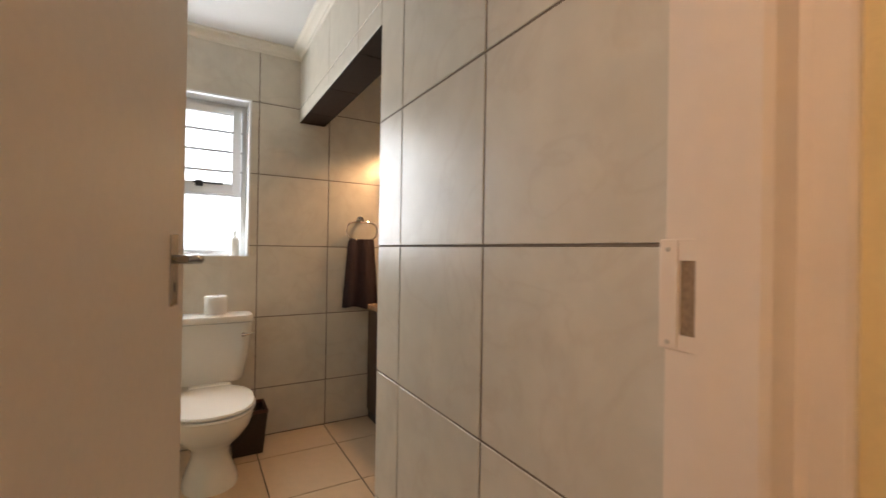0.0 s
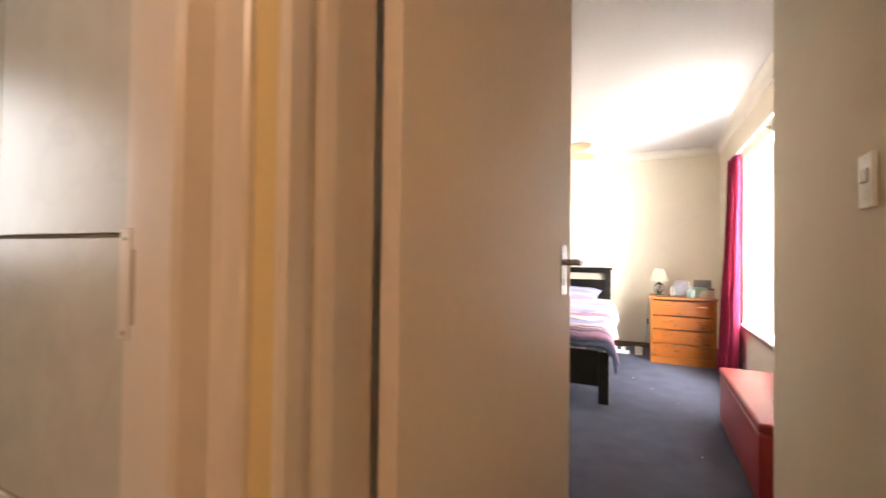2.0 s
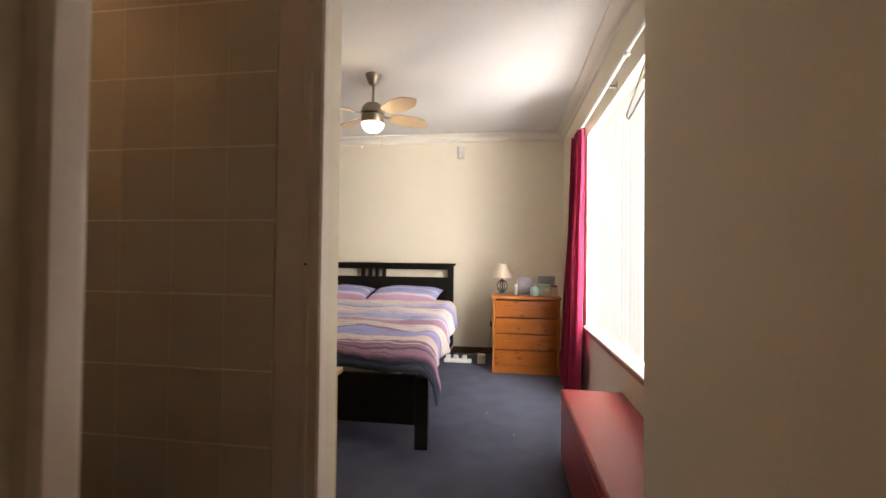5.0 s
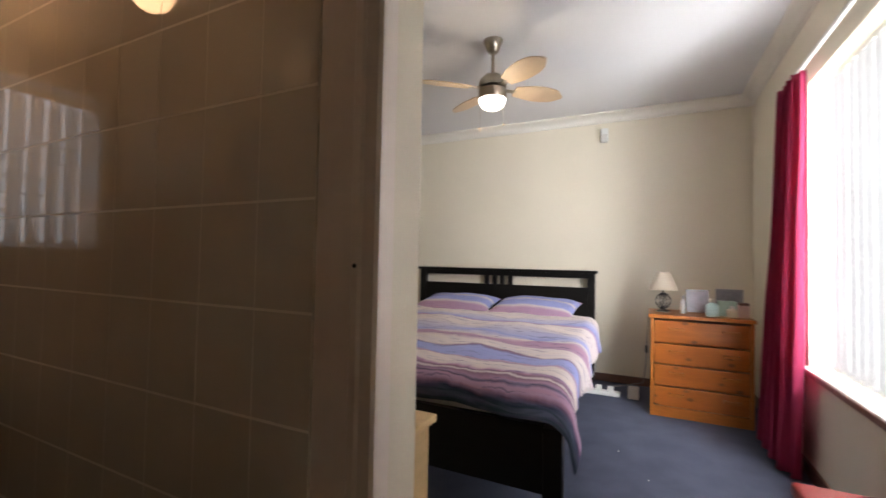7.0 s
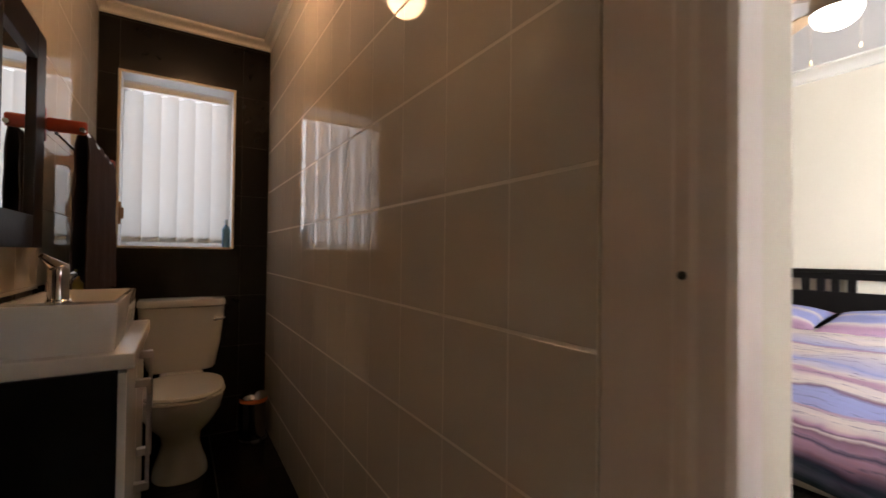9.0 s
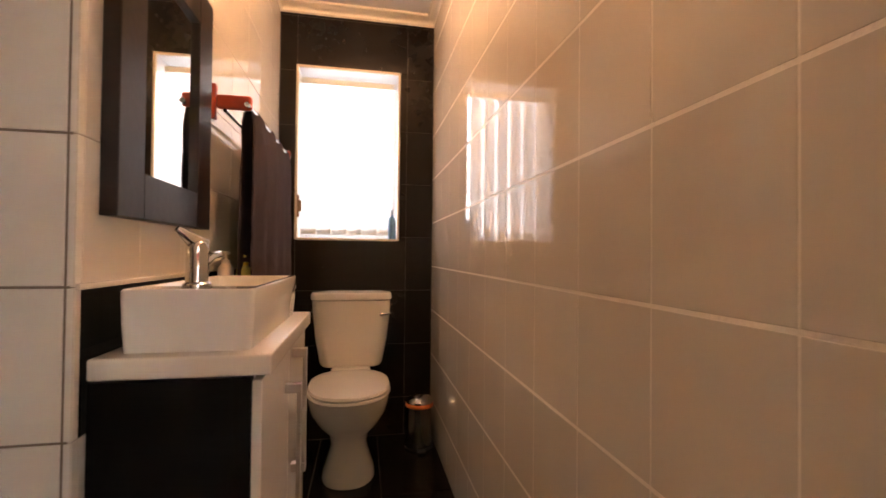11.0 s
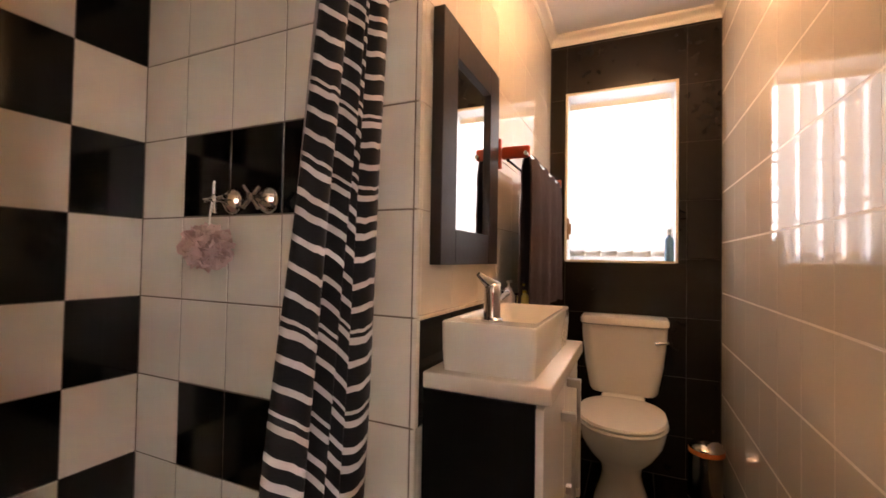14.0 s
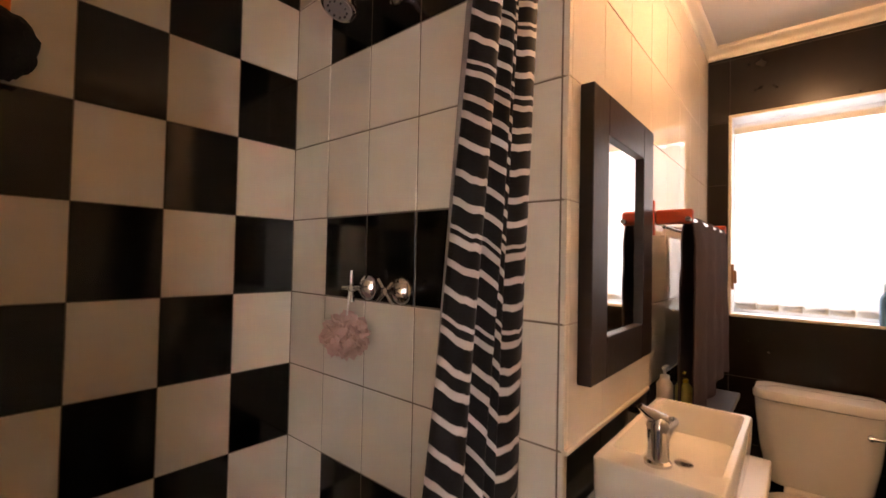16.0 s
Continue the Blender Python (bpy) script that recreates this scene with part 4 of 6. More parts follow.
child_at("cord", S().tube([(XB - 0.01, 1.50, 2.02), (XB - 0.012, 1.51, 1.6), (XB - 0.014, 1.49, 1.2), (XB - 0.012, 1.515, 0.98)], 0.002, 6), M_WHITEPLASTIC, pull)
child_at("weight", S().lathe([(0.002, 0.04), (0.006, 0.03), (0.008, 0.0), (0.004, -0.006)], center=(XB - 0.012, 1.515, 0.945), n=10), mat("tan_plastic", (0.5, 0.36, 0.2), 0.4), pull)


def ceiling_fan():
    cx, cy = -1.04, 2.90
    f = thing("ceiling_fan", "brushed nickel ceiling fan with pale wooden blades and lit bowl", "ceiling fan", (cx, cy, CEIL))

    def c(n, s, m, lab="", smooth=True):
        return child_at(n, s, m, f, lab, smooth)
    o = (cx, cy, 0)
    c("canopy", S().lathe([(0.062, CEIL), (0.060, CEIL - 0.012), (0.034, CEIL - 0.072), (0.026, CEIL - 0.080), (0.012, CEIL - 0.082)], o, 32), M_BRONZE)
    c("down_rod", S().lathe([(0.010, CEIL - 0.08), (0.010, 2.235)], o, 16), M_BRONZE)
    c("motor_housing", S().lathe([(0.02, 2.245), (0.055, 2.235), (0.082, 2.205), (0.088, 2.180), (0.088, 2.160), (0.070, 2.155)], o, 40), M_BRONZE)
    c("lamp_housing", S().lathe([(0.070, 2.148), (0.086, 2.145), (0.088, 2.090), (0.084, 2.084)], o, 40), M_BRONZE)
    bowl = c("light_bowl", S().lathe([(0.084, 2.084), (0.083, 2.070), (0.070, 2.045), (0.045, 2.026), (0.015, 2.018), (0.001, 2.017)], o, 40), M_BOWL, "frosted lit glass bowl")
    for a in (40, 144, 219, 325):
        m = Matrix.Translation((cx, cy, 2.152)) @ pose(0, 0, 0, 0, 0, a)
        s = S().box(0.07, -0.018, -0.004, 0.155, 0.018, 0.003, 0.002, m=m @ pose(0, 0, 0, -8, 0, 0))
        arm = c("blade_arm", s, M_BRONZE, "", False)
        outline = []
        L = 0.335
        for i in range(15):
            t = i / 14
            outline.append((0.145 + L * t, 0.040 + 0.040 * math.sin(math.pi * min(1, t * 0.9 + 0.05)) * (1 if t < 0.9 else 1)))
        pts = [(x, w * (1 - max(0, (i - 11) / 3.4) ** 2)) for i, (x, w) in enumerate(outline)]
        tw_ = pose(0, 0, 0, -14, 0, 0)
        top = [(x, w * 0.85) for x, w in pts] + [(x, -w) for x, w in reversed(pts)]
        s = Shape()
        s.rings([[m @ tw_ @ Vector((x, y, zz)) for x, y in top] for zz in (-0.004, 0.003)])
        part_ob = c("blade", s, M_BLADE, "pale wooden fan blade", False)
    for dx, dz in ((-0.09, 0.10), (0.07, 0.085)):
        c("pull_chain", S().tube([(cx + dx, cy + 0.02, 2.10), (cx + dx, cy + 0.02, 2.10 - 0.085 - dz)], 0.0007, 6), M_BRONZE)
        c("pull_knob", S().lathe([(0.0015, 0.012), (0.004, 0.006), (0.004, -0.007), (0.0015, -0.010)], (cx + dx, cy + 0.02, 2.0 - dz + 0.01), 10), M_BLADE)


M_BRONZE = mat("brushed_bronze_nickel", (0.36, 0.31, 0.25), 0.30, metal=1.0, vary=0.06, scale=200)
M_BOWL = glow("lit_frosted_bowl", (1.0, 0.95, 0.86), 5.0)
M_BLADE = mat("pale_maple_blade", (0.52, 0.38, 0.24), 0.4, bump=0.05, scale=40, vary=0.1, stretch=(3, 3, 1))
ceiling_fan()


def table_lamp():
    x, y, z = -0.055, 4.02, 0.714
    l = thing("table_lamp", "small table lamp with black scroll base and cream shade", "lamp", (x, y, z))
    iron = M_BLACKPLASTIC
    child_at("foot", S().lathe([(0.046, z), (0.046, z + 0.010), (0.038, z + 0.014), (0.010, z + 0.020)], (x, y, 0), 24), iron, l, smooth=True)
    child_at("foot_band", S().lathe([(0.049, z + 0.001), (0.049, z + 0.006)], (x, y, 0), 24), M_NICKEL, l, smooth=True)
    for k in range(4):
        a = k * math.pi / 2 + 0.4
        pts = [(x + r * math.cos(a), y + r * math.sin(a), z + h) for r, h in ((0.008, 0.02), (0.030, 0.035), (0.050, 0.065), (0.052, 0.095), (0.036, 0.125), (0.012, 0.14))]
        child_at("scroll", S().tube(pts, 0.0055, 8), iron, l, smooth=True)
    child_at("stem", S().tube([(x, y, z + 0.015), (x, y, z + 0.20)], 0.006, 10), iron, l)
    child_at("shade", S().rings([[Vector((x + r * math.cos(2 * math.pi * i / 32), y + r * math.sin(2 * math.pi * i / 32), z + h)) for i in range(32)] for r, h in ((0.098, 0.165), (0.045, 0.30), (0.043, 0.30), (0.096, 0.166))], cap=False), cloth_mat("cream_lampshade", (0.70, 0.60, 0.48), 0.3), l, "cream cloth shade", True)


table_lamp()


def bottle(name, label, x, y, z, r, h, col, cap, sx=1.0):
    b = thing(name, label, "bottle", (x, y, z))
    child_at("body", S().lathe([(r * 0.95, z), (r, z + 0.006), (r, z + h * 0.62), (r * 0.8, z + h * 0.72), (r * 0.35, z + h * 0.78), (r * 0.35, z + h * 0.82)], (x, y, 0), 20), mat(name + "_plastic", col, 0.35), b, smooth=True)
    child_at("cap", S().lathe([(r * 0.42, z + h * 0.82), (r * 0.42, z + h), (r * 0.2, z + h + 0.002)], (x, y, 0), 16), mat(name + "_cap", cap, 0.35), b, smooth=True)
    return b


zt = 0.714
bottle("lotion_bottle", "slim white lotion bottle on the pine chest", 0.075, 3.99, zt, 0.017, 0.13, (0.75, 0.76, 0.78), (0.3, 0.32, 0.4))
bottle("perfume_bottle", "round pale glass perfume bottle on the chest", 0.245, 3.90, zt, 0.040, 0.12, (0.45, 0.62, 0.62), (0.75, 0.7, 0.6))
bottle("cream_jar", "squat pale cream jar on the chest", 0.365, 3.92, zt, 0.034, 0.075, (0.72, 0.62, 0.5), (0.78, 0.76, 0.72))


def photo_frame(x, y, z, w, h, tilt, turn, col, inner, label):
    p = thing("photo_frame", label, "photo frame", (x, y, z), turn)
    m = pose(0, 0, 0.004, -tilt, 0, 0)
    part("frame", S().box(-w / 2, -0.008, 0, w / 2, 0.008, h, 0.003, m=m), mat("frame_" + label.split()[0], col, 0.35, metal=0.3), p)
    part("picture", S().box(-w / 2 + 0.018, -0.011, 0.018, w / 2 - 0.018, -0.0085, h - 0.018, m=m), mat("print_" + label.split()[0], inner, 0.3, vary=0.35, scale=30, big=18), p, "faded abstract print")
    part("stand", S().box(-0.015, 0.008, 0.0, 0.015, 0.012, h * 0.8, m=pose(0, h * 0.42, 0.001, 13, 0, 0)), M_BLACKPLASTIC, p)
    return p


photo_frame(0.175, 4.08, zt, 0.15, 0.17, 10, 4, (0.22, 0.20, 0.22), (0.22, 0.19, 0.23), "silver picture frame leaning on the chest top")
photo_frame(0.375, 4.12, zt, 0.17, 0.18, 10, -10, (0.24, 0.24, 0.25), (0.20, 0.20, 0.22), "grey picture frame at the chest's back")
box1 = solid("trinket_box", S().box(0.29, 3.96, zt, 0.40, 4.03, zt + 0.105, 0.004), mat("green_card", (0.42, 0.58, 0.50), 0.5, vary=0.1), "small green cardboard box on the chest", "box")
box2 = solid("trinket_box", S().box(0.40, 3.90, zt, 0.462, 3.96, zt + 0.085, 0.004), mat("pink_card", (0.62, 0.42, 0.38), 0.5, vary=0.15), "small pink patterned box on the chest", "box")
solid("trinket_box", S().box(0.402, 3.897, zt + 0.085, 0.460, 3.962, zt + 0.102, 0.003), mat("brown_lid", (0.12, 0.06, 0.04), 0.5), "small dark lid lying on a pink box", "box")

# power strip, adaptor and cables on the carpet
ps = thing("power_strip", "white plastic power strip lying on the carpet", "power strip", (-0.50, 4.14, 0))
child_at("body", S().box(-0.64, 4.10, 0.0, -0.36, 4.165, 0.034, 0.006), M_WHITEPLASTIC, ps)
for x in (-0.60, -0.52, -0.43):
    child_at("plug", S().box(x - 0.024, 4.108, 0.034, x + 0.024, 4.158, 0.072, 0.008), M_WHITEPLASTIC, ps)
solid("power_adaptor", S().box(-0.30, 4.10, 0.0, -0.22, 4.20, 0.085, 0.008), mat("ivory_plastic", (0.62, 0.56, 0.47), 0.4), "ivory plastic adaptor block on the carpet", "adaptor")
solid("lamp_cable", S().tube([(-0.085, 4.05, 0.72), (-0.15, 4.10, 0.70), (-0.165, 4.2, 0.5), (-0.17, 4.22, 0.30), (-0.19, 4.2, 0.12), (-0.26, 4.2, 0.10), (-0.36, 4.20, 0.07), (-0.43, 4.14, 0.07)], 0.0035, 8), mat("grey_cable", (0.2, 0.19, 0.18), 0.5), "thin grey lamp cable running to the power strip", "cable", smooth=True)
solid("cable_switch", S().box(-0.178, 4.195, 0.36, -0.158, 4.215, 0.42, 0.006), M_BLACKPLASTIC, "small black in-line cable switch", "switch")
solid("bed_cable", S().tube([(-0.60, 4.14, 0.07), (-0.56, 4.25, 0.16), (-0.57, 4.42, 0.35), (-0.57, 4.53, 0.42)], 0.004, 8), mat("pale_cable", (0.45, 0.43, 0.4), 0.5), "pale cable rising behind the bed", "cable", smooth=True)

# alarm sensor, light switch
sn = thing("alarm_sensor", "small white plastic alarm sensor fixed high on the wall", "sensor", (-0.53, YH, 2.2))
child_at("body", S().box(-0.564, YH - 0.048, 2.19, -0.497, YH, 2.32, 0.012, 3), M_WHITEPLASTIC, sn, smooth=True)
child_at("lens", S().box(-0.555, YH - 0.053, 2.21, -0.506, YH - 0.046, 2.262, 0.004), mat("milky_lens", (0.7, 0.68, 0.62), 0.25), sn)
sw = thing("light_switch", "white double light switch plate on the passage wall", "light switch", (XR, -0.01, 1.32))
child_at("plate", S().box(XR - 0.010, -0.079, 1.253, XR, -0.006, 1.381, 0.004, 3), M_WHITEPLASTIC, sw, smooth=True)
# darker plate behind each rocker paints the shade in its gap
for y in (-0.058, -0.036):
    child_at("rocker_shade", S().box(XR - 0.0115, y - 0.002, 1.312, XR - 0.009, y + 0.014, 1.346, 0.001), mat("shadow_gap", (0.3, 0.28, 0.25), 0.5), sw)
    child_at("rocker", S().box(XR - 0.017, y, 1.314, XR - 0.010, y + 0.012, 1.344, 0.003), M_WHITEPLASTIC, sw)
for z in (1.275, 1.370):
    child_at("screw", S().lathe([(0.0028, 0), (0.0004, 0.001)], n=8, m=pose(XR - 0.0102, -0.0425, z, 0, -90, 0)), M_NICKEL, sw)

# low pine cabinet beside the doorway
pc = thing("pine_cabinet", "low pale pine cabinet standing against the wall", "cabinet", (-1.1, 1.45, 0))
child_at("top_board", S().box(-1.62, 1.33, 0.562, -0.735, 1.60, 0.587, 0.006), M_PALEPINE, pc)
for x in (-1.60, -0.775):
    child_at("side_panel", S().box(x, 1.335, 0, x + 0.022, 1.58, 0.562, 0.002), M_PALEPINE, pc)
child_at("back_panel", S().box(-1.578, 1.335, 0.02, -0.775, 1.345, 0.562), M_PALEPINE, pc)
for z in (0.05, 0.31):
    child_at("shelf", S().box(-1.578, 1.345, z, -0.755, 1.575, z + 0.02, 0.001), M_PALEPINE, pc)

# lint on the carpet
M_LINT = mat("white_lint", (0.75, 0.73, 0.70), 0.9)
for lx, ly in ((0.096, 1.474), (-0.143, 2.767), (0.031, 2.428), (-0.30, 3.05)):
    s = S().box(lx - 0.004, ly - 0.002, 0, lx + 0.004, ly + 0.002, 0.002, 0.001)
    for v in s.bm.verts:
        v.co += Vector((noise.noise(v.co * 90), noise.noise(v.co * 70 + Vector((3, 1, 2))), 0)) * 0.003
    solid("paper_scrap", s, M_LINT, "tiny white scrap of lint on the carpet", "scrap", group="scraps on the carpet")

# ---------------------------------------------------------------- bathroom things


def toilet(px, py, label, width=0.40):
    """A close-coupled toilet with its back to the wall at px, facing +x."""
    t = thing("toilet", label, "toilet", (px, py, 0))

    def ell(cx, rx_b, rx_f, ry, z, n=36, sq=2.3):
        out = []
        for i in range(n):
            a = 2 * math.pi * i / n
            c, s_ = math.cos(a), math.sin(a)
            r = rx_f if c > 0 else rx_b
            out.append(Vector((cx + r * math.copysign(abs(c) ** (2 / sq), c), ry * math.copysign(abs(s_) ** (2 / sq), s_), z)))
        return out
    # pedestal and bowl
    rings = [ell(0.375, 0.22, 0.155, 0.118, 0.0), ell(0.375, 0.22, 0.152, 0.114, 0.03), ell(0.370, 0.20, 0.125, 0.092, 0.09), ell(0.368, 0.19, 0.110, 0.080, 0.15), ell(0.372, 0.20, 0.125, 0.092, 0.20),
             ell(0.385, 0.23, 0.185, 0.140, 0.26), ell(0.395, 0.25, 0.225, 0.170, 0.32), ell(0.40, 0.26, 0.240, 0.180, 0.37), ell(0.40, 0.26, 0.243, 0.182, 0.390)]
    part("bowl", S().rings(rings), M_CERAMIC, t, smooth=True)
    part("tank_shelf", S().box(0.02, -0.10, 0.30, 0.22, 0.10, 0.435, 0.02, 3), M_CERAMIC, t, smooth=True)
    seat = part("seat", S().rings([ell(0.405, 0.215, 0.245, 0.184, 0.392), ell(0.405, 0.218, 0.249, 0.187, 0.399), ell(0.405, 0.215, 0.246, 0.184, 0.408)]), M_CERAMIC, t, "white plastic seat", True)
    part("seat_lid", S().rings([ell(0.403, 0.21, 0.240, 0.180, 0.411), ell(0.403, 0.213, 0.244, 0.183, 0.416), ell(0.403, 0.208, 0.238, 0.178, 0.426), ell(0.40, 0.16, 0.17, 0.12, 0.432)]), M_CERAMIC, t, "closed white lid", True)
    for y in (-0.075, 0.075):
        part("seat_hinge", S().lathe([(0.012, 0.39), (0.012, 0.422), (0.008, 0.426)], (0.205, y, 0), 14), M_CERAMIC, seat, smooth=True)
    # tapering cistern and lid

    def rr(hx, hy, z, cx, r=0.055, n=7):
        out = []
        for sx, sy, a0 in ((1, 1, 0), (-1, 1, 90), (-1, -1, 180), (1, -1, 270)):
            for k in range(n):
                a = radians(a0 + 90 * k / (n - 1))
                out.append(Vector((cx + sx * (hx - r) + r * math.cos(a), sy * (hy - r) + r * math.sin(a), z)))
        return out
    w = width / 2
    part("cistern", S().rings([rr(0.070, w * 0.74, 0.432, 0.105), rr(0.078, w * 0.79, 0.45, 0.105), rr(0.086, w * 0.90, 0.58, 0.108), rr(0.092, w * 0.97, 0.72, 0.110), rr(0.093, w * 0.98, 0.772, 0.110)]), M_CERAMIC, t, smooth=True)
    part("cistern_lid", S().rings([rr(0.094, w * 0.985, 0.774, 0.110), rr(0.099, w * 1.01, 0.778, 0.110), rr(0.099, w * 1.01, 0.800, 0.110), rr(0.093, w * 0.98, 0.812, 0.110), rr(0.05, w * 0.6, 0.818, 0.11)]), M_CERAMIC, t, "loose ceramic cistern lid", True)
    s = S().tube([(0.195, w * 0.74, 0.705), (0.215, w * 0.74, 0.705)], 0.011, 12).tube([(0.214, w * 0.70, 0.704), (0.218, w * 0.86, 0.707), (0.216, w * 0.98, 0.710)], [0.008, 0.006, 0.005], 10)
    part("flush_lever", s, M_CHROME, t, "chrome flush lever", True)
    return t


toilet(XW + 0.002, 0.648, "white close-coupled toilet with closed lid under the window", 0.405)
t2 = toilet(XW + 0.002, -1.497, "white close-coupled toilet with a paper roll on top", 0.40)
t2.scale = (1.07, 1.04, 0.945)


def paper_roll(x, y, z):
    r = thing("toilet_roll", "white toilet paper roll standing on the cistern", "toilet roll", (x, y, z))
    prof = [(0.020, z), (0.052, z), (0.055, z + 0.004), (0.055, z + 0.096), (0.052, z + 0.1), (0.020, z + 0.1)]
    n = 32
    s = Shape()
    rings = [[Vector((x + a * math.cos(2 * math.pi * i / n), y + a * math.sin(2 * math.pi * i / n), b)) for i in range(n)] for a, b in prof + [prof[0]]]
    s.rings(rings, cap=False)
    child_at("paper", s, mat("white_tissue", (0.80, 0.79, 0.76), 0.95, bump=0.4, scale=200, vary=0.03), r, smooth=True)
    child_at("core", S().rings([[Vector((x + 0.0195 * math.cos(2 * math.pi * i / n), y + 0.0195 * math.sin(2 * math.pi * i / n), b)) for i in range(n)] for b in (z + 0.001, z + 0.099)], cap=False), mat("brown_card", (0.28, 0.19, 0.12), 0.9), r, "brown card core")


paper_roll(XW + 0.13, -1.475, 0.772)
# spray can on the sill
bottle("air_freshener", "white air freshener bottle on the window sill", XW - 0.055, -1.375, W1[2] + 0.0065, 0.026, 0.145, (0.78, 0.77, 0.72), (0.80, 0.79, 0.75))

# dark waste bin beside the first toilet
wb = thing("waste_bin", "dark brown woven-look waste bin beside the toilet", "waste bin", (-3.08, -1.345, 0))


def taper(x, y, w0, w1, z0, z1, r=0.02):
    out = []
    for hw, z in ((w0, z0), (w1, z1)):
        out.append([Vector((x + sx * hw, y + sy * hw, z)) for sx, sy in ((1, 1), (-1, 1), (-1, -1), (1, -1))])
    return out


M_BIN = mat("dark_brown_plastic", (0.030, 0.018, 0.014), 0.5, bump=0.6, scale=90, vary=0.2)
a, b = taper(-3.085, -1.310, 0.075, 0.095, 0.0, 0.235)
c_, d_ = taper(-3.085, -1.310, 0.088, 0.068, 0.235, 0.01)
child_at("body", S().rings([a, b, c_, d_]), M_BIN, wb)
child_at("rim", S().box(-3.182, -1.407, 0.226, -2.988, -1.395, 0.245, 0.003).box(-3.182, -1.225, 0.226, -2.988, -1.213, 0.245, 0.003).box(-3.182, -1.395, 0.226, -3.170, -1.225, 0.245, 0.003).box(-3.0, -1.395, 0.226, -2.988, -1.225, 0.245, 0.003), mat("red_brown_rim", (0.09, 0.03, 0.02), 0.4), wb, "red-brown rim")
child_at("brush_handle", S().tube([(-3.10, -1.315, 0.05), (-3.11, -1.320, 0.32)], [0.010, 0.008], 10), M_BIN, wb)


def towel_sheet(name, parent, x0, x1, y0, y1, z0, z1, axis, material, label="", waves=3, amp=0.010):
    """A hanging cloth folded over a bar: two layers joined over the top."""
    s = Shape()
    nu, nv = 40, 26
    rows = []
    for j in range(2 * nv + 1):
        t = j / nv
        back = t > 1
        q = t if not back else 2 - t
        z = z0 + (z1 - z0) * min(1, q)
        row = []
        for i in range(nu + 1):
            a_ = i / nu
            wv = amp * (1.2 - 0.7 * q) * math.sin(a_ * waves * 2 * math.pi + 0.8 * math.sin(a_ * 5)) + 0.004 * noise.noise((a_ * 9, q * 6, 3.0 + back))
            sl = 0.012 * (1 - q) * math.sin(a_ * 7)
            if axis == "x":
                y = (y1 if not back else y0) + wv - (0.012 * (q ** 14) if not back else -0.012 * (q ** 14))
                row.append(Vector((x0 + (x1 - x0) * (a_ + (1 - q) * 0.02 * (a_ - 0.5)), y, z + sl * (0 if back else 1))))
            else:
                x = (x1 if not back else x0) + wv - (0.010 * (q ** 14) if not back else -0.010 * (q ** 14))
                row.append(Vector((x, y0 + (y1 - y0) * (0.5 + (a_ - 0.5) * (0.72 + 0.28 * (1 - q))), z + sl * (0 if back else 1))))
        rows.append(row)
    s.rings(rows, closed=False)
    if parent is None:
        ob = solid(name, s, material, label, "towel", smooth=True)
    else:
        ob = child_at(name, s, material, parent, label, True)
    md = ob.modifiers.new("thickness", "SOLIDIFY")
    md.thickness = 0.005
    return ob


# towel ring and hand towel in the toilet room
tr = thing("towel_ring", "chrome towel ring fixed to the tiled wall", "towel ring", (XW, -0.62, 1.36))
child_at("wall_plate", S().lathe([(0.024, 0), (0.024, 0.006), (0.012, 0.012), (0.010, 0.035)], n=20, m=pose(XW, -0.615, 1.340, 0, 90, 0)), M_CHROME, tr, smooth=True)
pts = []
for i in range(33):
    a_ = 2 * math.pi * i / 32
    pts.append((XW + 0.04, -0.615 + 0.105 * math.copysign(abs(math.cos(a_)) ** 0.6, math.cos(a_)), 1.262 + 0.06 * math.copysign(abs(math.sin(a_)) ** 0.7, math.sin(a_))))
child_at("ring", S().tube(pts, 0.006, 10), M_CHROME, tr, smooth=True)
towel_sheet("hand_towel", None, XW + 0.022, XW + 0.062, -0.735, -0.50, 0.755, 1.208, "y", M_TOWEL, "dark brown hand towel with a bronze border hanging from the ring", 2, 0.014)

# vanity in the recess of the toilet room
vn = thing("vanity_unit", "dark brown vanity unit with a tan stone top", "vanity", (-2.6, -0.3, 0))
child_at("body", S().box(XW + 0.02, -0.555, 0.06, -1.90, 0.09, 0.74, 0.004), mat("dark_brown_laminate", (0.05, 0.026, 0.018), 0.4, bump=0.05, vary=0.2), vn)
child_at("kick_plate", S().box(XW + 0.02, -0.545, 0.0, -1.90, 0.09, 0.06), M_BLACKPLASTIC, vn)
child_at("worktop", S().box(XW + 0.004, -0.58, 0.742, -1.875, 0.095, 0.775, 0.006), mat("tan_stone_top", (0.42, 0.26, 0.15), 0.25, bump=0.05, scale=60, vary=0.3), vn, "tan stone worktop")
# dark light fitting under the bulkhead
wl = thing("wall_light", "dark metal wall light glowing warmly in the vanity recess", "wall light", (-2.3, -0.33, 1.9))
child_at("body", S().box(XW + 0.002, -0.43, 1.76, XW + 0.05, -0.31, 1.96, 0.006), M_BLACKPLASTIC, wl)
child_at("lamp_glass", S().lathe([(0.03, 0), (0.04, 0.03), (0.035, 0.07), (0.015, 0.09)], (XW + 0.075, -0.37, 1.66), 20), glow("lit_lamp_glass", (1.0, 0.72, 0.42), 4.0), wl, "lit glass", True)

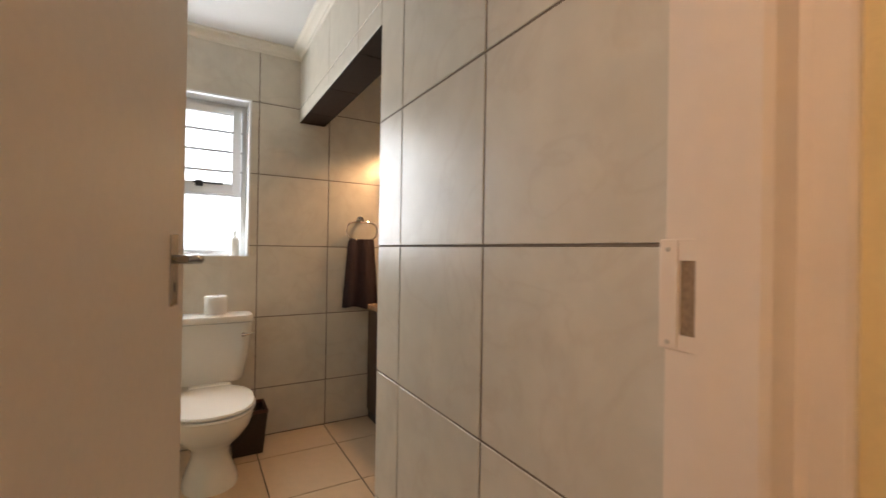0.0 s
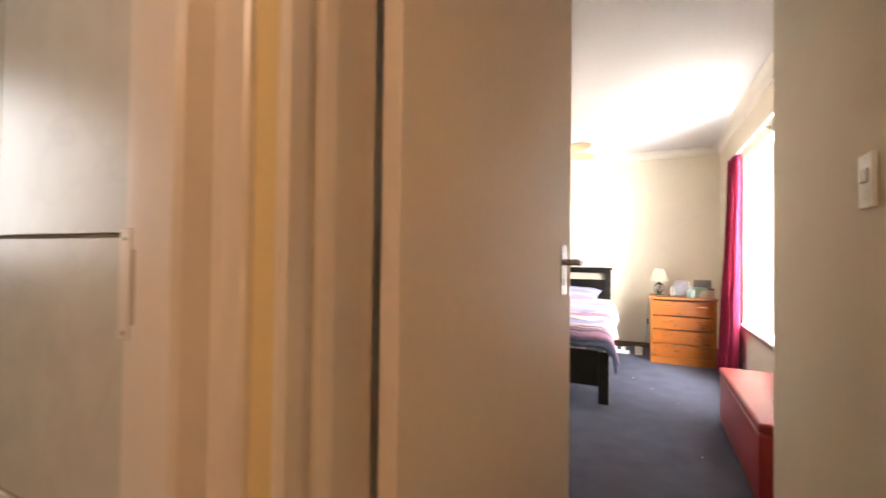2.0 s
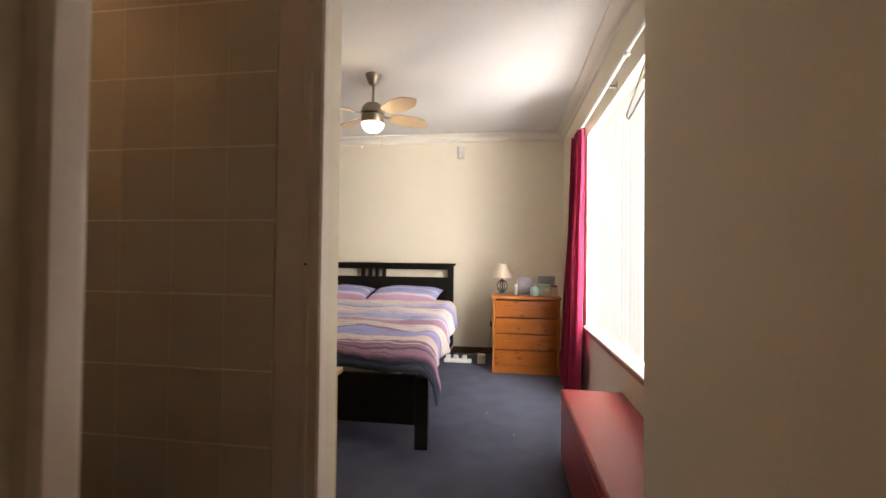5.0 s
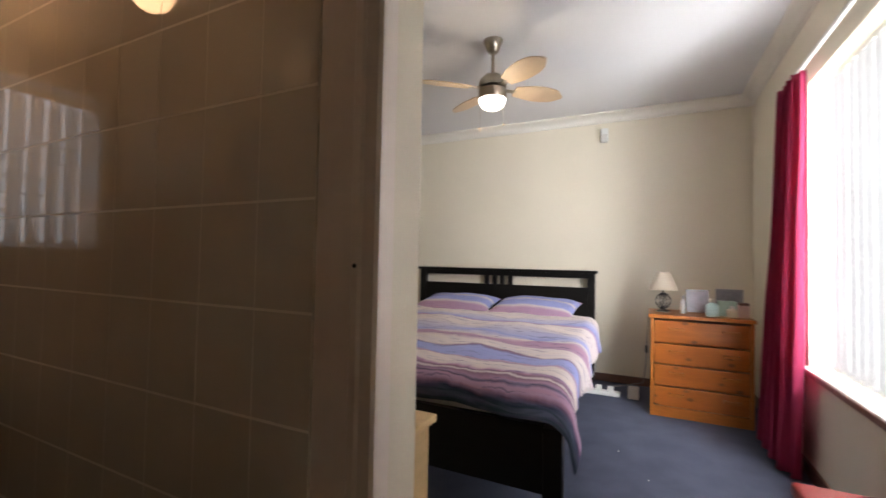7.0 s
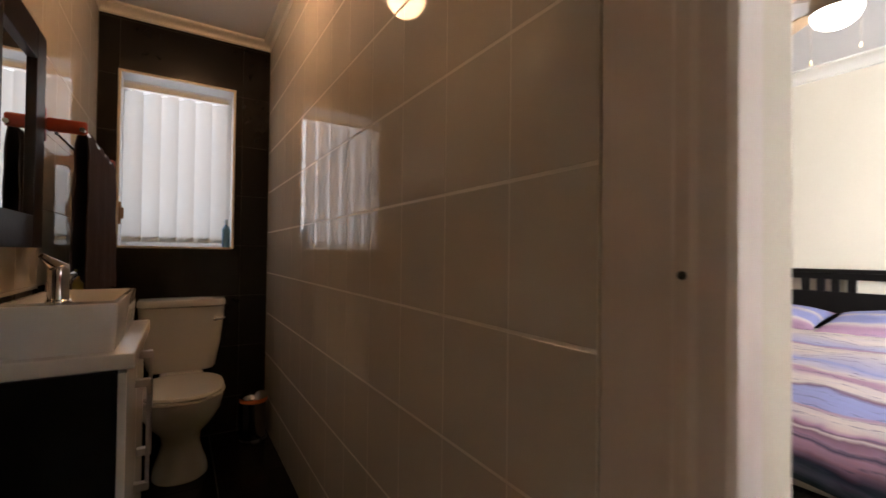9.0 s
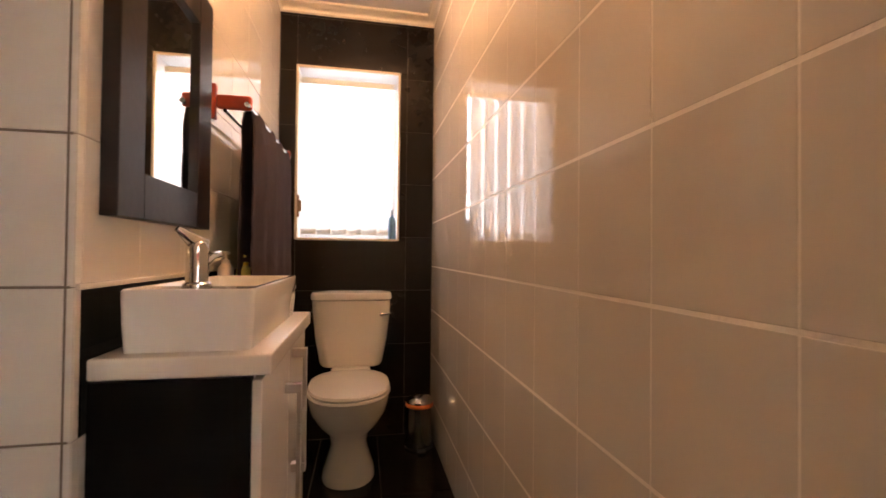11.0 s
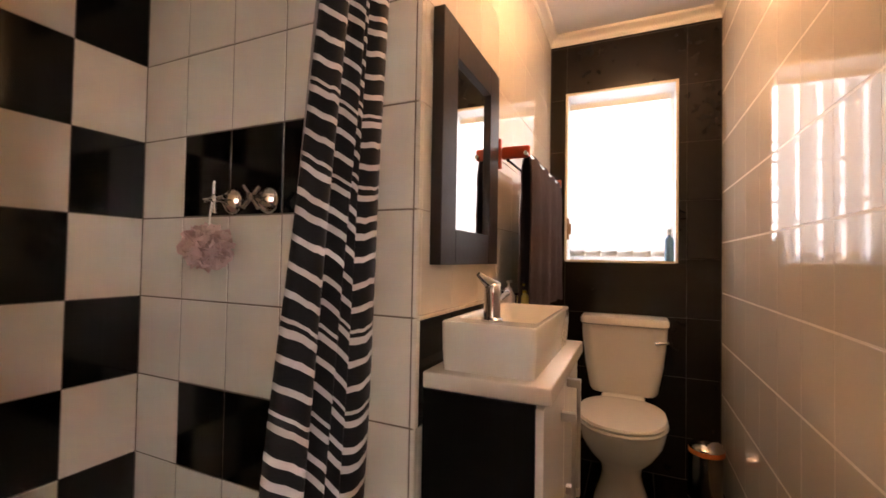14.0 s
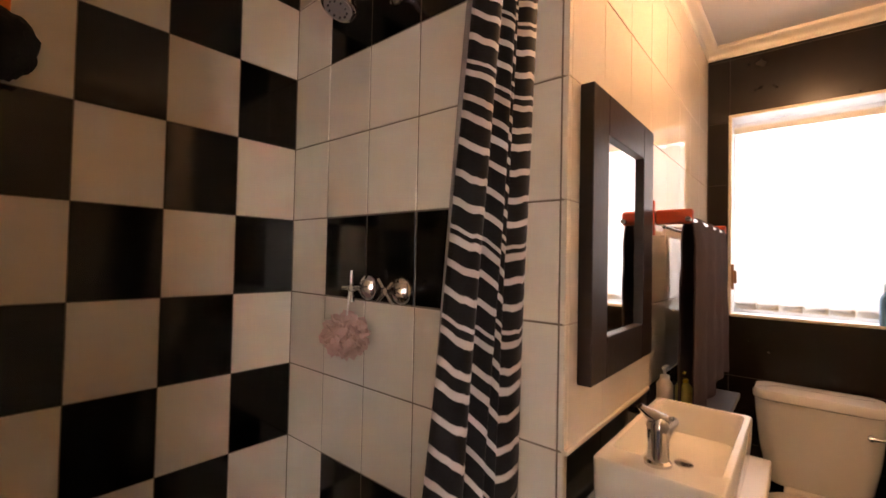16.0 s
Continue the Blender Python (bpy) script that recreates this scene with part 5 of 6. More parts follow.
# ---- en suite
vu = thing("vanity_unit", "black and white vanity unit with steel bar handles", "vanity", (-1.92, 0.39, 0))
VX0, VX1 = -2.20, -1.640
child_at("side_panel", S().box(VX1 - 0.018, 0.256, 0.0, VX1, 0.512, 0.791, 0.001), mat("black_laminate", (0.005, 0.004, 0.004), 0.45, spec=0.08, bump=0.04, vary=0.15), vu, "black side panel")
child_at("side_panel", S().box(VX0, 0.256, 0.0, VX0 + 0.018, 0.512, 0.791, 0.001), mat("black_laminate_side", (0.012, 0.010, 0.010), 0.35, vary=0.15), vu, "black side panel")
child_at("carcass", S().box(VX0 + 0.018, 0.262, 0.05, VX1 - 0.018, 0.508, 0.791), M_WHITEPLASTIC, vu)
M_WLAM = mat("white_gloss_laminate", (0.78, 0.74, 0.68), 0.18, vary=0.02)
mid = (VX0 + VX1) / 2
for xa, xb, hx in ((VX0 + 0.002, mid - 0.0015, mid - 0.05), (mid + 0.0015, VX1 - 0.001, mid + 0.045)):
    dd = child_at("door", S().box(xa, 0.513, 0.03, xb, 0.530, 0.786, 0.002), M_WLAM, vu, "white gloss door")
    zl = 0.40 if hx > mid else 0.46
    s = S().box(hx - 0.006, 0.556, zl, hx + 0.006, 0.566, zl + 0.31, 0.002)
    s.box(hx - 0.010, 0.530, zl, hx + 0.010, 0.566, zl + 0.022, 0.002).box(hx - 0.010, 0.530, zl + 0.288, hx + 0.010, 0.566, zl + 0.31, 0.002)
    child_at("handle", s, M_NICKEL, dd, "brushed steel bar handle")
s = S().box(VX0 - 0.01, 0.254, 0.793, VX1 + 0.001, 0.545, 0.831, 0.005, 3)
solid("worktop", s, mat("white_post_formed_top", (0.76, 0.70, 0.62), 0.2, vary=0.03), "white rounded worktop on the vanity unit", "worktop", smooth=True)


def basin():
    x0, x1, y0, y1, z0, z1 = -2.165, -1.668, 0.285, 0.508, 0.832, 0.945
    b = thing("basin", "white rectangular countertop basin", "basin", ((x0 + x1) / 2, (y0 + y1) / 2, z0))
    w = 0.014
    r = 0.01

    def rc(xa, ya, xb, yb, z, r, n=5):
        out = []
        for cx, cy, a0 in ((xb - r, yb - r, 0), (xa + r, yb - r, 90), (xa + r, ya + r, 180), (xb - r, ya + r, 270)):
            for k in range(n):
                a = radians(a0 + 90 * k / (n - 1))
                out.append(Vector((cx + r * math.cos(a), cy + r * math.sin(a), z)))
        return out
    rings = [rc(x0 + 0.006, y0 + 0.004, x1 - 0.004, y1 - 0.006, z0, 0.012), rc(x0 + 0.002, y0 + 0.001, x1 - 0.001, y1 - 0.002, z0 + 0.05, 0.012), rc(x0, y0, x1, y1, z1 - 0.004, 0.010), rc(x0 + 0.003, y0 + 0.003, x1 - 0.003, y1 - 0.003, z1, 0.010),
             rc(x0 + w, y0 + w, x1 - w - 0.055, y1 - w, z1, 0.016), rc(x0 + w + 0.003, y0 + w + 0.003, x1 - w - 0.058, y1 - w - 0.003, z1 - 0.006, 0.016), rc(x0 + 0.04, y0 + 0.03, x1 - 0.10, y1 - 0.03, z0 + 0.04, 0.03), rc(x0 + 0.10, y0 + 0.06, x1 - 0.16, y1 - 0.06, z0 + 0.032, 0.03)]
    part_ob = child_at("bowl", S().rings(rings), M_CERAMIC, b, smooth=True)
    child_at("drain", S().lathe([(0.020, 0), (0.020, 0.003), (0.012, 0.004)], ((x0 + x1) / 2 - 0.03, 0.395, z0 + 0.033), 18), M_CHROME, b, smooth=True)
    # mixer tap with raised lever
    tx, ty = -1.722, 0.392
    t = thing("mixer_tap", "chrome single-lever mixer tap on the basin", "tap", (tx, ty, z1))
    child_at("body", S().lathe([(0.025, z1), (0.025, z1 + 0.006), (0.020, z1 + 0.010), (0.019, z1 + 0.064), (0.021, z1 + 0.070), (0.018, z1 + 0.082), (0.008, z1 + 0.090)], (tx, ty, 0), 28), M_CHROME, t, smooth=True)
    child_at("spout", S().tube([(tx - 0.010, ty + 0.002, z1 + 0.042), (tx - 0.045, ty + 0.006, z1 + 0.056), (tx - 0.080, ty + 0.010, z1 + 0.060)], [0.014, 0.012, 0.011], 16), M_CHROME, t, smooth=True)
    child_at("lever", S().tube([(tx - 0.014, ty + 0.004, z1 + 0.078), (tx + 0.006, ty - 0.008, z1 + 0.090), (tx + 0.018, ty - 0.018, z1 + 0.101), (tx + 0.026, ty - 0.026, z1 + 0.110)], [0.016, 0.013, 0.009, 0.006], 14), M_CHROME, t, smooth=True)


basin()
M_SILV = bpy.data.materials.new("mirror_silver")
M_SILV.use_nodes = True
_b = M_SILV.node_tree.nodes["Principled BSDF"]
_b.inputs["Metallic"].default_value, _b.inputs["Roughness"].default_value = 1.0, 0.01
_b.inputs["Base Color"].default_value = (0.88, 0.88, 0.87, 1)
mr = thing("wall_mirror", "wall mirror in a broad espresso-brown wooden frame", "mirror", (-1.93, YM, 1.08))
mx0, mx1, mz0, mz1, fw, fy = -2.130, -1.677, 1.074, 1.700, 0.091, YM + 0.031
for nm, (xa, za, xb, zb) in (("frame_side", (mx0, mz0, mx0 + fw, mz1)), ("frame_side", (mx1 - fw, mz0, mx1, mz1)), ("frame_bottom", (mx0 + fw, mz0, mx1 - fw, mz0 + fw)), ("frame_top", (mx0 + fw, mz1 - fw, mx1 - fw, mz1))):
    child_at(nm, S().box(xa, YM + 0.001, za, xb, fy, zb, 0.002), M_ESPRESSO, mr)
child_at("glass", S().box(mx0 + fw, YM + 0.010, mz0 + fw, mx1 - fw, YM + 0.019, mz1 - fw), M_SILV, mr, "silvered mirror glass")

# towel rail with red wooden brackets
M_REDWOOD = mat("red_varnished_wood", (0.42, 0.055, 0.018), 0.3, bump=0.05, scale=50, vary=0.15)
rl = thing("towel_rail", "steel towel rail on red varnished wooden brackets", "towel rail", (-2.5, YM, 1.46))
for x in (-2.215, -2.90):
    child_at("bracket", S().box(x - 0.012, YM + 0.001, 1.412, x + 0.012, YM + 0.016, 1.518, 0.004).box(x - 0.010, YM + 0.016, 1.444, x + 0.010, YM + 0.118, 1.488, 0.009, 3), M_REDWOOD, rl, smooth=True)
child_at("bar", S().tube([(-2.92, YM + 0.108, 1.456), (-2.19, YM + 0.108, 1.456)], 0.008, 12), M_CHROME, rl, smooth=True)
child_at("lower_bar", S().tube([(-2.90, YM + 0.045, 1.436), (-2.20, YM + 0.045, 1.436)], 0.006, 12), M_CHROME, rl, smooth=True)
M_TOWEL2 = mat("plum_brown_towel", (0.060, 0.036, 0.040), 0.97, bump=1.0, scale=320, vary=0.30, stretch=(7, 7, 0.6), big=6)
towel_sheet("bath_towel", None, -2.875, -2.235, YM + 0.084, YM + 0.126, 0.90, 1.466, "x", M_TOWEL2, "plum-brown bath towel folded over the rail", 4, 0.008)

# soap bottles and a dark shelf behind the basin


def pump_bottle(x, y, z, col, cap, h, label):
    b = thing("soap_dispenser", label, "soap dispenser", (x, y, z))
    child_at("body", S().lathe([(0.021, z), (0.023, z + 0.004), (0.023, z + h * 0.6), (0.012, z + h * 0.72)], (x, y, 0), 20), mat("soap_" + label.split()[0], col, 0.3), b, smooth=True)
    pm = mat("pump_" + label.split()[0], cap, 0.3)
    child_at("pump", S().lathe([(0.013, z + h * 0.72), (0.013, z + h * 0.8), (0.004, z + h * 0.81), (0.004, z + h * 0.94)], (x, y, 0), 14).box(x - 0.030, y - 0.006, z + h * 0.93, x + 0.012, y + 0.006, z + h, 0.003), pm, b)
    return b


sh = solid("corner_shelf", S().box(-2.62, YM + 0.002, 0.868, -2.205, 0.44, 0.886, 0.003).box(-2.60, YM + 0.002, 0.80, -2.58, 0.40, 0.868, 0.002), M_ESPRESSO, "dark wooden shelf behind the basin", "shelf")
pump_bottle(-2.285, 0.33, 0.886, (0.62, 0.52, 0.12), (0.85, 0.62, 0.03), 0.118, "yellow pump soap dispenser on the dark shelf")
pump_bottle(-2.255, 0.285, 0.886, (0.70, 0.62, 0.55), (0.72, 0.68, 0.62), 0.128, "beige pump soap dispenser on the dark shelf")

# pedal bin
pb = thing("pedal_bin", "small chrome pedal bin in the corner", "pedal bin", (-3.08, 1.0, 0))
child_at("body", S().lathe([(0.070, 0.012), (0.070, 0.215)], (-3.075, 1.000, 0), 30), mat("dark_steel", (0.22, 0.20, 0.19), 0.15, metal=1.0), pb, smooth=True)
child_at("base_ring", S().lathe([(0.073, 0), (0.073, 0.013)], (-3.075, 1.005, 0), 30), M_BLACKPLASTIC, pb, smooth=True)
child_at("bag_edge", S().lathe([(0.071, 0.213), (0.074, 0.216), (0.074, 0.232), (0.071, 0.236)], (-3.075, 1.005, 0), 30), mat("orange_bag", (0.65, 0.16, 0.03), 0.45, bump=0.5, scale=80), pb, "orange bag edge", True)
child_at("lid", S().lathe([(0.072, 0.236), (0.072, 0.244), (0.055, 0.262), (0.02, 0.272), (0.001, 0.273)], (-3.075, 1.005, 0), 30), M_CHROME, pb, smooth=True)
child_at("pedal", S().box(-3.0, 0.985, 0.008, -2.965, 1.025, 0.016, 0.002), M_BLACKPLASTIC, pb)
# stands in for a blue packet; only its shape is a bottle's
bottle("blue_packet", "blue packet, shaped like a bottle, on the window sill", XW - 0.012, W2[1] - 0.035, W2[2] + 0.0085, 0.022, 0.165, (0.16, 0.38, 0.66), (0.55, 0.66, 0.75))

# globe lamp on the en suite ceiling
LX, LY = -2.17, 0.68
gl = thing("ceiling_lamp", "round lit glass globe lamp on the en suite ceiling", "lamp", (LX, LY, CB))
child_at("base", S().lathe([(0.060, CB), (0.058, CB - 0.018), (0.046, CB - 0.030)], (LX, LY, 0), 24), M_NICKEL, gl, smooth=True)
child_at("globe", S().lathe([(0.046, CB - 0.030)] + [(0.09 * math.sin(a), CB - 0.116 + 0.09 * math.cos(a)) for a in [math.pi * (0.2 + 0.8 * k / 11) for k in range(12)]], (LX, LY, 0), 28), glow("lit_globe", WARM, 13.0), gl, "lit warm globe", True)

# ---- shower
M_CURT = bpy.data.materials.new("black_white_striped_curtain")
M_CURT.use_nodes = True
nt = M_CURT.node_tree
bs = nt.nodes["Principled BSDF"]
bs.inputs["Roughness"].default_value = 0.6
bs.inputs["Specular IOR Level"].default_value = 0.15
uv = nt.nodes.new("ShaderNodeUVMap")
sp_ = nt.nodes.new("ShaderNodeSeparateXYZ")
nt.links.new(uv.outputs[0], sp_.inputs[0])
n1 = nt.nodes.new("ShaderNodeTexNoise")
n1.inputs["Scale"].default_value = 7
nt.links.new(uv.outputs[0], n1.inputs["Vector"])
ma = nt.nodes.new("ShaderNodeMath")
ma.operation = "MULTIPLY_ADD"
ma.inputs[1].default_value = 0.018
nt.links.new(n1.outputs["Fac"], ma.inputs[0])
nt.links.new(sp_.outputs[1], ma.inputs[2])
mu = nt.nodes.new("ShaderNodeMath")
mu.operation = "MULTIPLY"
mu.inputs[1].default_value = 2.6
nt.links.new(ma.outputs[0], mu.inputs[0])
fc = nt.nodes.new("ShaderNodeMath")
fc.operation = "FRACT"
nt.links.new(mu.outputs[0], fc.inputs[0])
rp = nt.nodes.new("ShaderNodeValToRGB")
rp.color_ramp.interpolation = "CONSTANT"
els = rp.color_ramp.elements
KB, WB_ = (0.006, 0.0055, 0.006, 1), (0.44, 0.40, 0.385, 1)
els[0].position, els[0].color = 0.0, KB
els[1].position, els[1].color = 0.965, WB_
for p, wd in ((0.045, 0.026), (0.150, 0.028), (0.205, 0.016), (0.300, 0.028), (0.405, 0.025), (0.500, 0.028), (0.548, 0.015), (0.640, 0.027), (0.745, 0.026), (0.860, 0.027)):
    for q, c in ((p, WB_), (p + wd, KB)):
        els.new(q).color = c
nt.links.new(fc.outputs[0], rp.inputs[0])
nt.links.new(rp.outputs[0], bs.inputs["Base Color"])
curtain("shower_curtain", "black shower curtain with uneven white stripes gathered to one side", M_CURT, (-1.464, 0.225, 0), 0.158, 0.268, 0.10, 2.00, 4, 0.020, "x", lean=(0.212, 0.03), shares=(0.44, 0.10, 0.13, 0.33), seed=7)
M_LINER = cloth_mat("clear_grey_liner", (0.30, 0.27, 0.26), 0.6)
liner = curtain("shower_liner", "milky grey plastic liner hanging behind the curtain", M_LINER, (-1.444, 0.205, 0), 0.15, 0.19, 0.12, 1.98, 3, 0.008, "x", lean=(0.175, 0.02), seed=11)
rd = thing("shower_rail", "chrome shower curtain rail with white rings", "rail", (-1.2, 0.225, 2.03))
child_at("rod", S().tube([(XS, 0.225, 2.03), (XD, 0.225, 2.03)], 0.0125, 14), M_CHROME, rd, smooth=True)
for i in range(6):
    xx = -1.53 + 0.03 * i
    child_at("ring", S().tube([(xx, 0.225 + 0.022 * math.cos(a * math.pi / 8), 2.022 + 0.026 * math.sin(a * math.pi / 8)) for a in range(17)], 0.003, 6), M_WHITEPLASTIC, rd, smooth=True)


def cross_tap(y, z, rot, label):
    t = thing("shower_tap", label, "tap", (XS, y, z), group="taps in the shower")
    m = pose(XS, y, z, 0, 90, 0)
    child_at("flange", S().lathe([(0.038, 0), (0.038, 0.004), (0.032, 0.014), (0.020, 0.024), (0.012, 0.030)], n=26, m=m), M_CHROME, t, smooth=True)
    child_at("spindle", S().lathe([(0.010, 0.028), (0.010, 0.052), (0.012, 0.056), (0.012, 0.066), (0.006, 0.070)], n=16, m=m), M_CHROME, t, smooth=True)
    for k in range(4):
        a = radians(rot + 90 * k)
        child_at("handle_arm", S().tube([(XS + 0.060, y, z), (XS + 0.060, y + 0.040 * math.cos(a), z + 0.040 * math.sin(a))], [0.005, 0.006], 10), M_CHROME, t, smooth=True)


cross_tap(-0.352, 1.243, 5, "chrome cross-head shower tap on black tiles")
cross_tap(-0.214, 1.241, 42, "chrome cross-head shower tap turned askew on black tiles")


def puff():
    p = thing("bath_puff", "pale pink nylon bath puff hanging from the tap", "bath puff", (XS + 0.06, -0.345, 1.07))
    rng = random.Random(2)
    s = Shape()
    for k in range(150):
        d = Vector((rng.gauss(0, 1), rng.gauss(0, 1), rng.gauss(0, 1))).normalized()
        u = d.orthogonal().normalized()
        v = d.cross(u)
        c = Vector((XS + 0.066, -0.366, 1.112)) + d * rng.uniform(0.028, 0.062)
        rr_ = rng.uniform(0.016, 0.030)
        q = [s.bm.verts.new(c + (u * math.cos(a) + v * math.sin(a)) * rr_ + d * 0.012 * math.sin(3 * a + k)) for a in [2 * math.pi * i / 9 for i in range(9)]]
        m_ = s.bm.verts.new(c - d * 0.012)
        for i in range(9):
            s.bm.faces.new((q[i], q[(i + 1) % 9], m_))
    child_at("mesh_ball", s, cloth_mat("pink_nylon_net", (0.62, 0.44, 0.40), 0.35), p, smooth=True)
    child_at("cord", S().tube([(XS + 0.064, -0.366, 1.16), (XS + 0.066, -0.36, 1.2), (XS + 0.064, -0.352, 1.25), (XS + 0.064, -0.350, 1.29)], 0.003, 6), M_WHITEPLASTIC, p)


puff()
part("tile_bead", S().box(-2.21, YM - 0.001, 0.947, XS, YM + 0.007, 0.958, 0.002), M_TILE_C, w_mir, "pale bead above the black course")
shd = thing("overhead_shower", "chrome shower head on a bent arm", "shower head", (XS, -0.24, 2.1))
child_at("wall_flange", S().lathe([(0.030, 0), (0.028, 0.006), (0.014, 0.014)], n=22, m=pose(XS, -0.26, 2.06, 0, 90, 0)), M_CHROME, shd, smooth=True)
child_at("arm", S().tube([(XS, -0.26, 2.06), (XS + 0.06, -0.262, 2.075), (XS + 0.12, -0.266, 2.06), (XS + 0.165, -0.27, 2.01)], 0.010, 12), M_CHROME, shd, smooth=True)
hm = pose(XS + 0.18, -0.272, 1.955, 0, 180 - 22, 0)
child_at("head", S().lathe([(0.014, -0.055), (0.020, -0.035), (0.040, -0.008), (0.046, 0.006), (0.044, 0.014), (0.030, 0.015)], n=30, m=hm), M_CHROME, shd, smooth=True)
child_at("spray_face", S().lathe([(0.036, 0.0155), (0.036, 0.018), (0.004, 0.019)], n=24, m=hm), mat("grey_rubber", (0.25, 0.25, 0.25), 0.5), shd, smooth=True)
for k in range(10):
    a = 2 * math.pi * k / 10
    child_at("nozzle", S().lathe([(0.003, 0.018), (0.002, 0.023)], n=8, m=hm @ pose(0.024 * math.cos(a), 0.024 * math.sin(a), 0)), M_BLACKPLASTIC, shd)
# hose hook and a dark sponge on the chequered wall
sg = thing("bath_sponge", "black bath sponge hanging on an orange hook", "sponge", (-0.91, YC + 0.04, 1.78))
s = Shape()
r_ = bmesh.ops.create_icosphere(s.bm, subdivisions=4, radius=1.0)
for v in s.bm.verts:
    d = v.co.normalized()
    k = 1 + 0.18 * noise.noise(d * 3) + 0.08 * noise.noise(d * 9)
    v.co = Vector((-0.895 + d.x * 0.055 * k, YC + 0.045 + d.y * 0.04 * k, 1.775 + d.z * 0.075 * k))
child_at("sponge", s, mat("black_sponge", (0.010, 0.009, 0.009), 0.95, bump=1.0, scale=150, vary=0.3), sg, smooth=True)
child_at("hook", S().box(-0.905, YC, 1.85, -0.885, YC + 0.05, 1.88, 0.005), mat("orange_plastic", (0.6, 0.15, 0.02), 0.4), sg)

# ---------------------------------------------------------------- tiles, each a piece of its wall
TILE_MESH = {}


def tile_mesh(w, h, m, depth=0.007, edge=0.0012):
    key = (round(w, 4), round(h, 4), m.name)
    if key not in TILE_MESH:
        s = Shape()
        a, b = w / 2, h / 2
        ring = lambda i, z: [Vector((x, y, z)) for x, y in ((-a + i, -b + i), (a - i, -b + i), (a - i, b - i), (-a + i, b - i))]
        s.rings([ring(0, -depth), ring(0, -edge), ring(edge, 0)])
        me = s.mesh("tile")
        me.materials.append(m)
        TILE_MESH[key] = me
    return TILE_MESH[key]


def basis(origin, u, n):
    """u along the wall, z up, n out of it."""
    u, n = Vector(u), Vector(n)
    v = n.cross(u)
    m = Matrix((u, v, n)).transposed().to_4x4()
    return Matrix.Translation(origin) @ m


def cut(r, hole):
    """What is left of a rectangle outside a hole, as rectangles."""
    a0, b0, a1, b1 = r
    c0, d0, c1, d1 = hole
    if a1 <= c0 or a0 >= c1 or b1 <= d0 or b0 >= d1:
        return [r]
    out = []
    if b0 < d0:
        out.append((a0, b0, a1, d0))
    if b1 > d1:
        out.append((a0, d1, a1, b1))
    lo, hi = max(b0, d0), min(b1, d1)
    if a0 < c0:
        out.append((a0, lo, c0, hi))
    if a1 > c1:
        out.append((c1, lo, a1, hi))
    return out


def tiles(parent, m, us, vs, pick, gap=0.003, holes=(), jitter=0.0006, gap_u=None, tilt=0.06):
    gu = gap if gap_u is None else gap_u
    rng = random.Random(len(us) * 31 + len(vs))
    for i, (u0, u1) in enumerate(zip(us, us[1:])):
        for j, (v0, v1) in enumerate(zip(vs, vs[1:])):
            mtl = pick(i, j)
            rects = [(u0 + gu / 2, v0 + gap / 2, u1 - gu / 2, v1 - gap / 2)]
            for h in holes:
                rects = [q for r in rects for q in cut(r, h)]
            for a0, b0, a1, b1 in rects:
                if a1 - a0 < 0.008 or b1 - b0 < 0.008:
                    continue
                ob = new("tile", tile_mesh(a1 - a0, b1 - b0, mtl))
                ob.parent = parent
                ob.matrix_world = m @ pose((a0 + a1) / 2, (b0 + b1) / 2, rng.uniform(-jitter, jitter) * 0.4, rng.uniform(-tilt, tilt), rng.uniform(-tilt, tilt), 0)


def steps(lo, hi, start, size):
    """Joint lines between lo and hi on a grid of that size through start."""
    k = math.ceil((lo - start) / size + 0.05)
    out = [lo]
    while start + k * size < hi - 0.05 * size:
        out.append(start + k * size)
        k += 1
    return out + [hi]


ZR = steps(0.0, CB, 0.202, 0.25)
ZE = steps(0.0, CB, 0.203, 0.247)
# en suite side wall
tiles(w_ens, basis((0, YE, 0), (1, 0, 0), (0, -1, 0)), steps(XW, XT, -0.956, 0.2), ZE, lambda i, j: M_TILE_C, 0.0052, jitter=0.0002, gap_u=0.0012, tilt=0.03)
# mirror wall, with a black course behind the worktop
tiles(w_mir, basis((0, YM, 0), (-1, 0, 0), (0, 1, 0)), [-XS, -XS + 0.016] + steps(-XS, -XW, -XS, 0.2)[1:], ZR, lambda i, j: M_TILE_K if j == 3 and i else M_TILE_C, 0.0012, gap_u=0.0006, tilt=0.02)
# tap wall of the shower: black courses, white at both ends
tiles(w_mir, basis((XS, 0, 0), (0, 1, 0), (1, 0, 0)), steps(YC, YM, YC, 0.2), ZR, lambda i, j: M_TILE_K if (j in (2, 5, 8) and 1 <= i <= 3) else M_TILE_W, 0.0045)
# chequered wall of the shower
tiles(w_shower, basis((0, YC, 0), (-1, 0, 0), (0, 1, 0)), steps(-XD, -XS, -XS, 0.2), ZR, lambda i, j: M_TILE_W if ((len(steps(-XD, -XS, -XS, 0.2)) - 2 - i) + j) % 2 == 0 else M_TILE_K, 0.003)
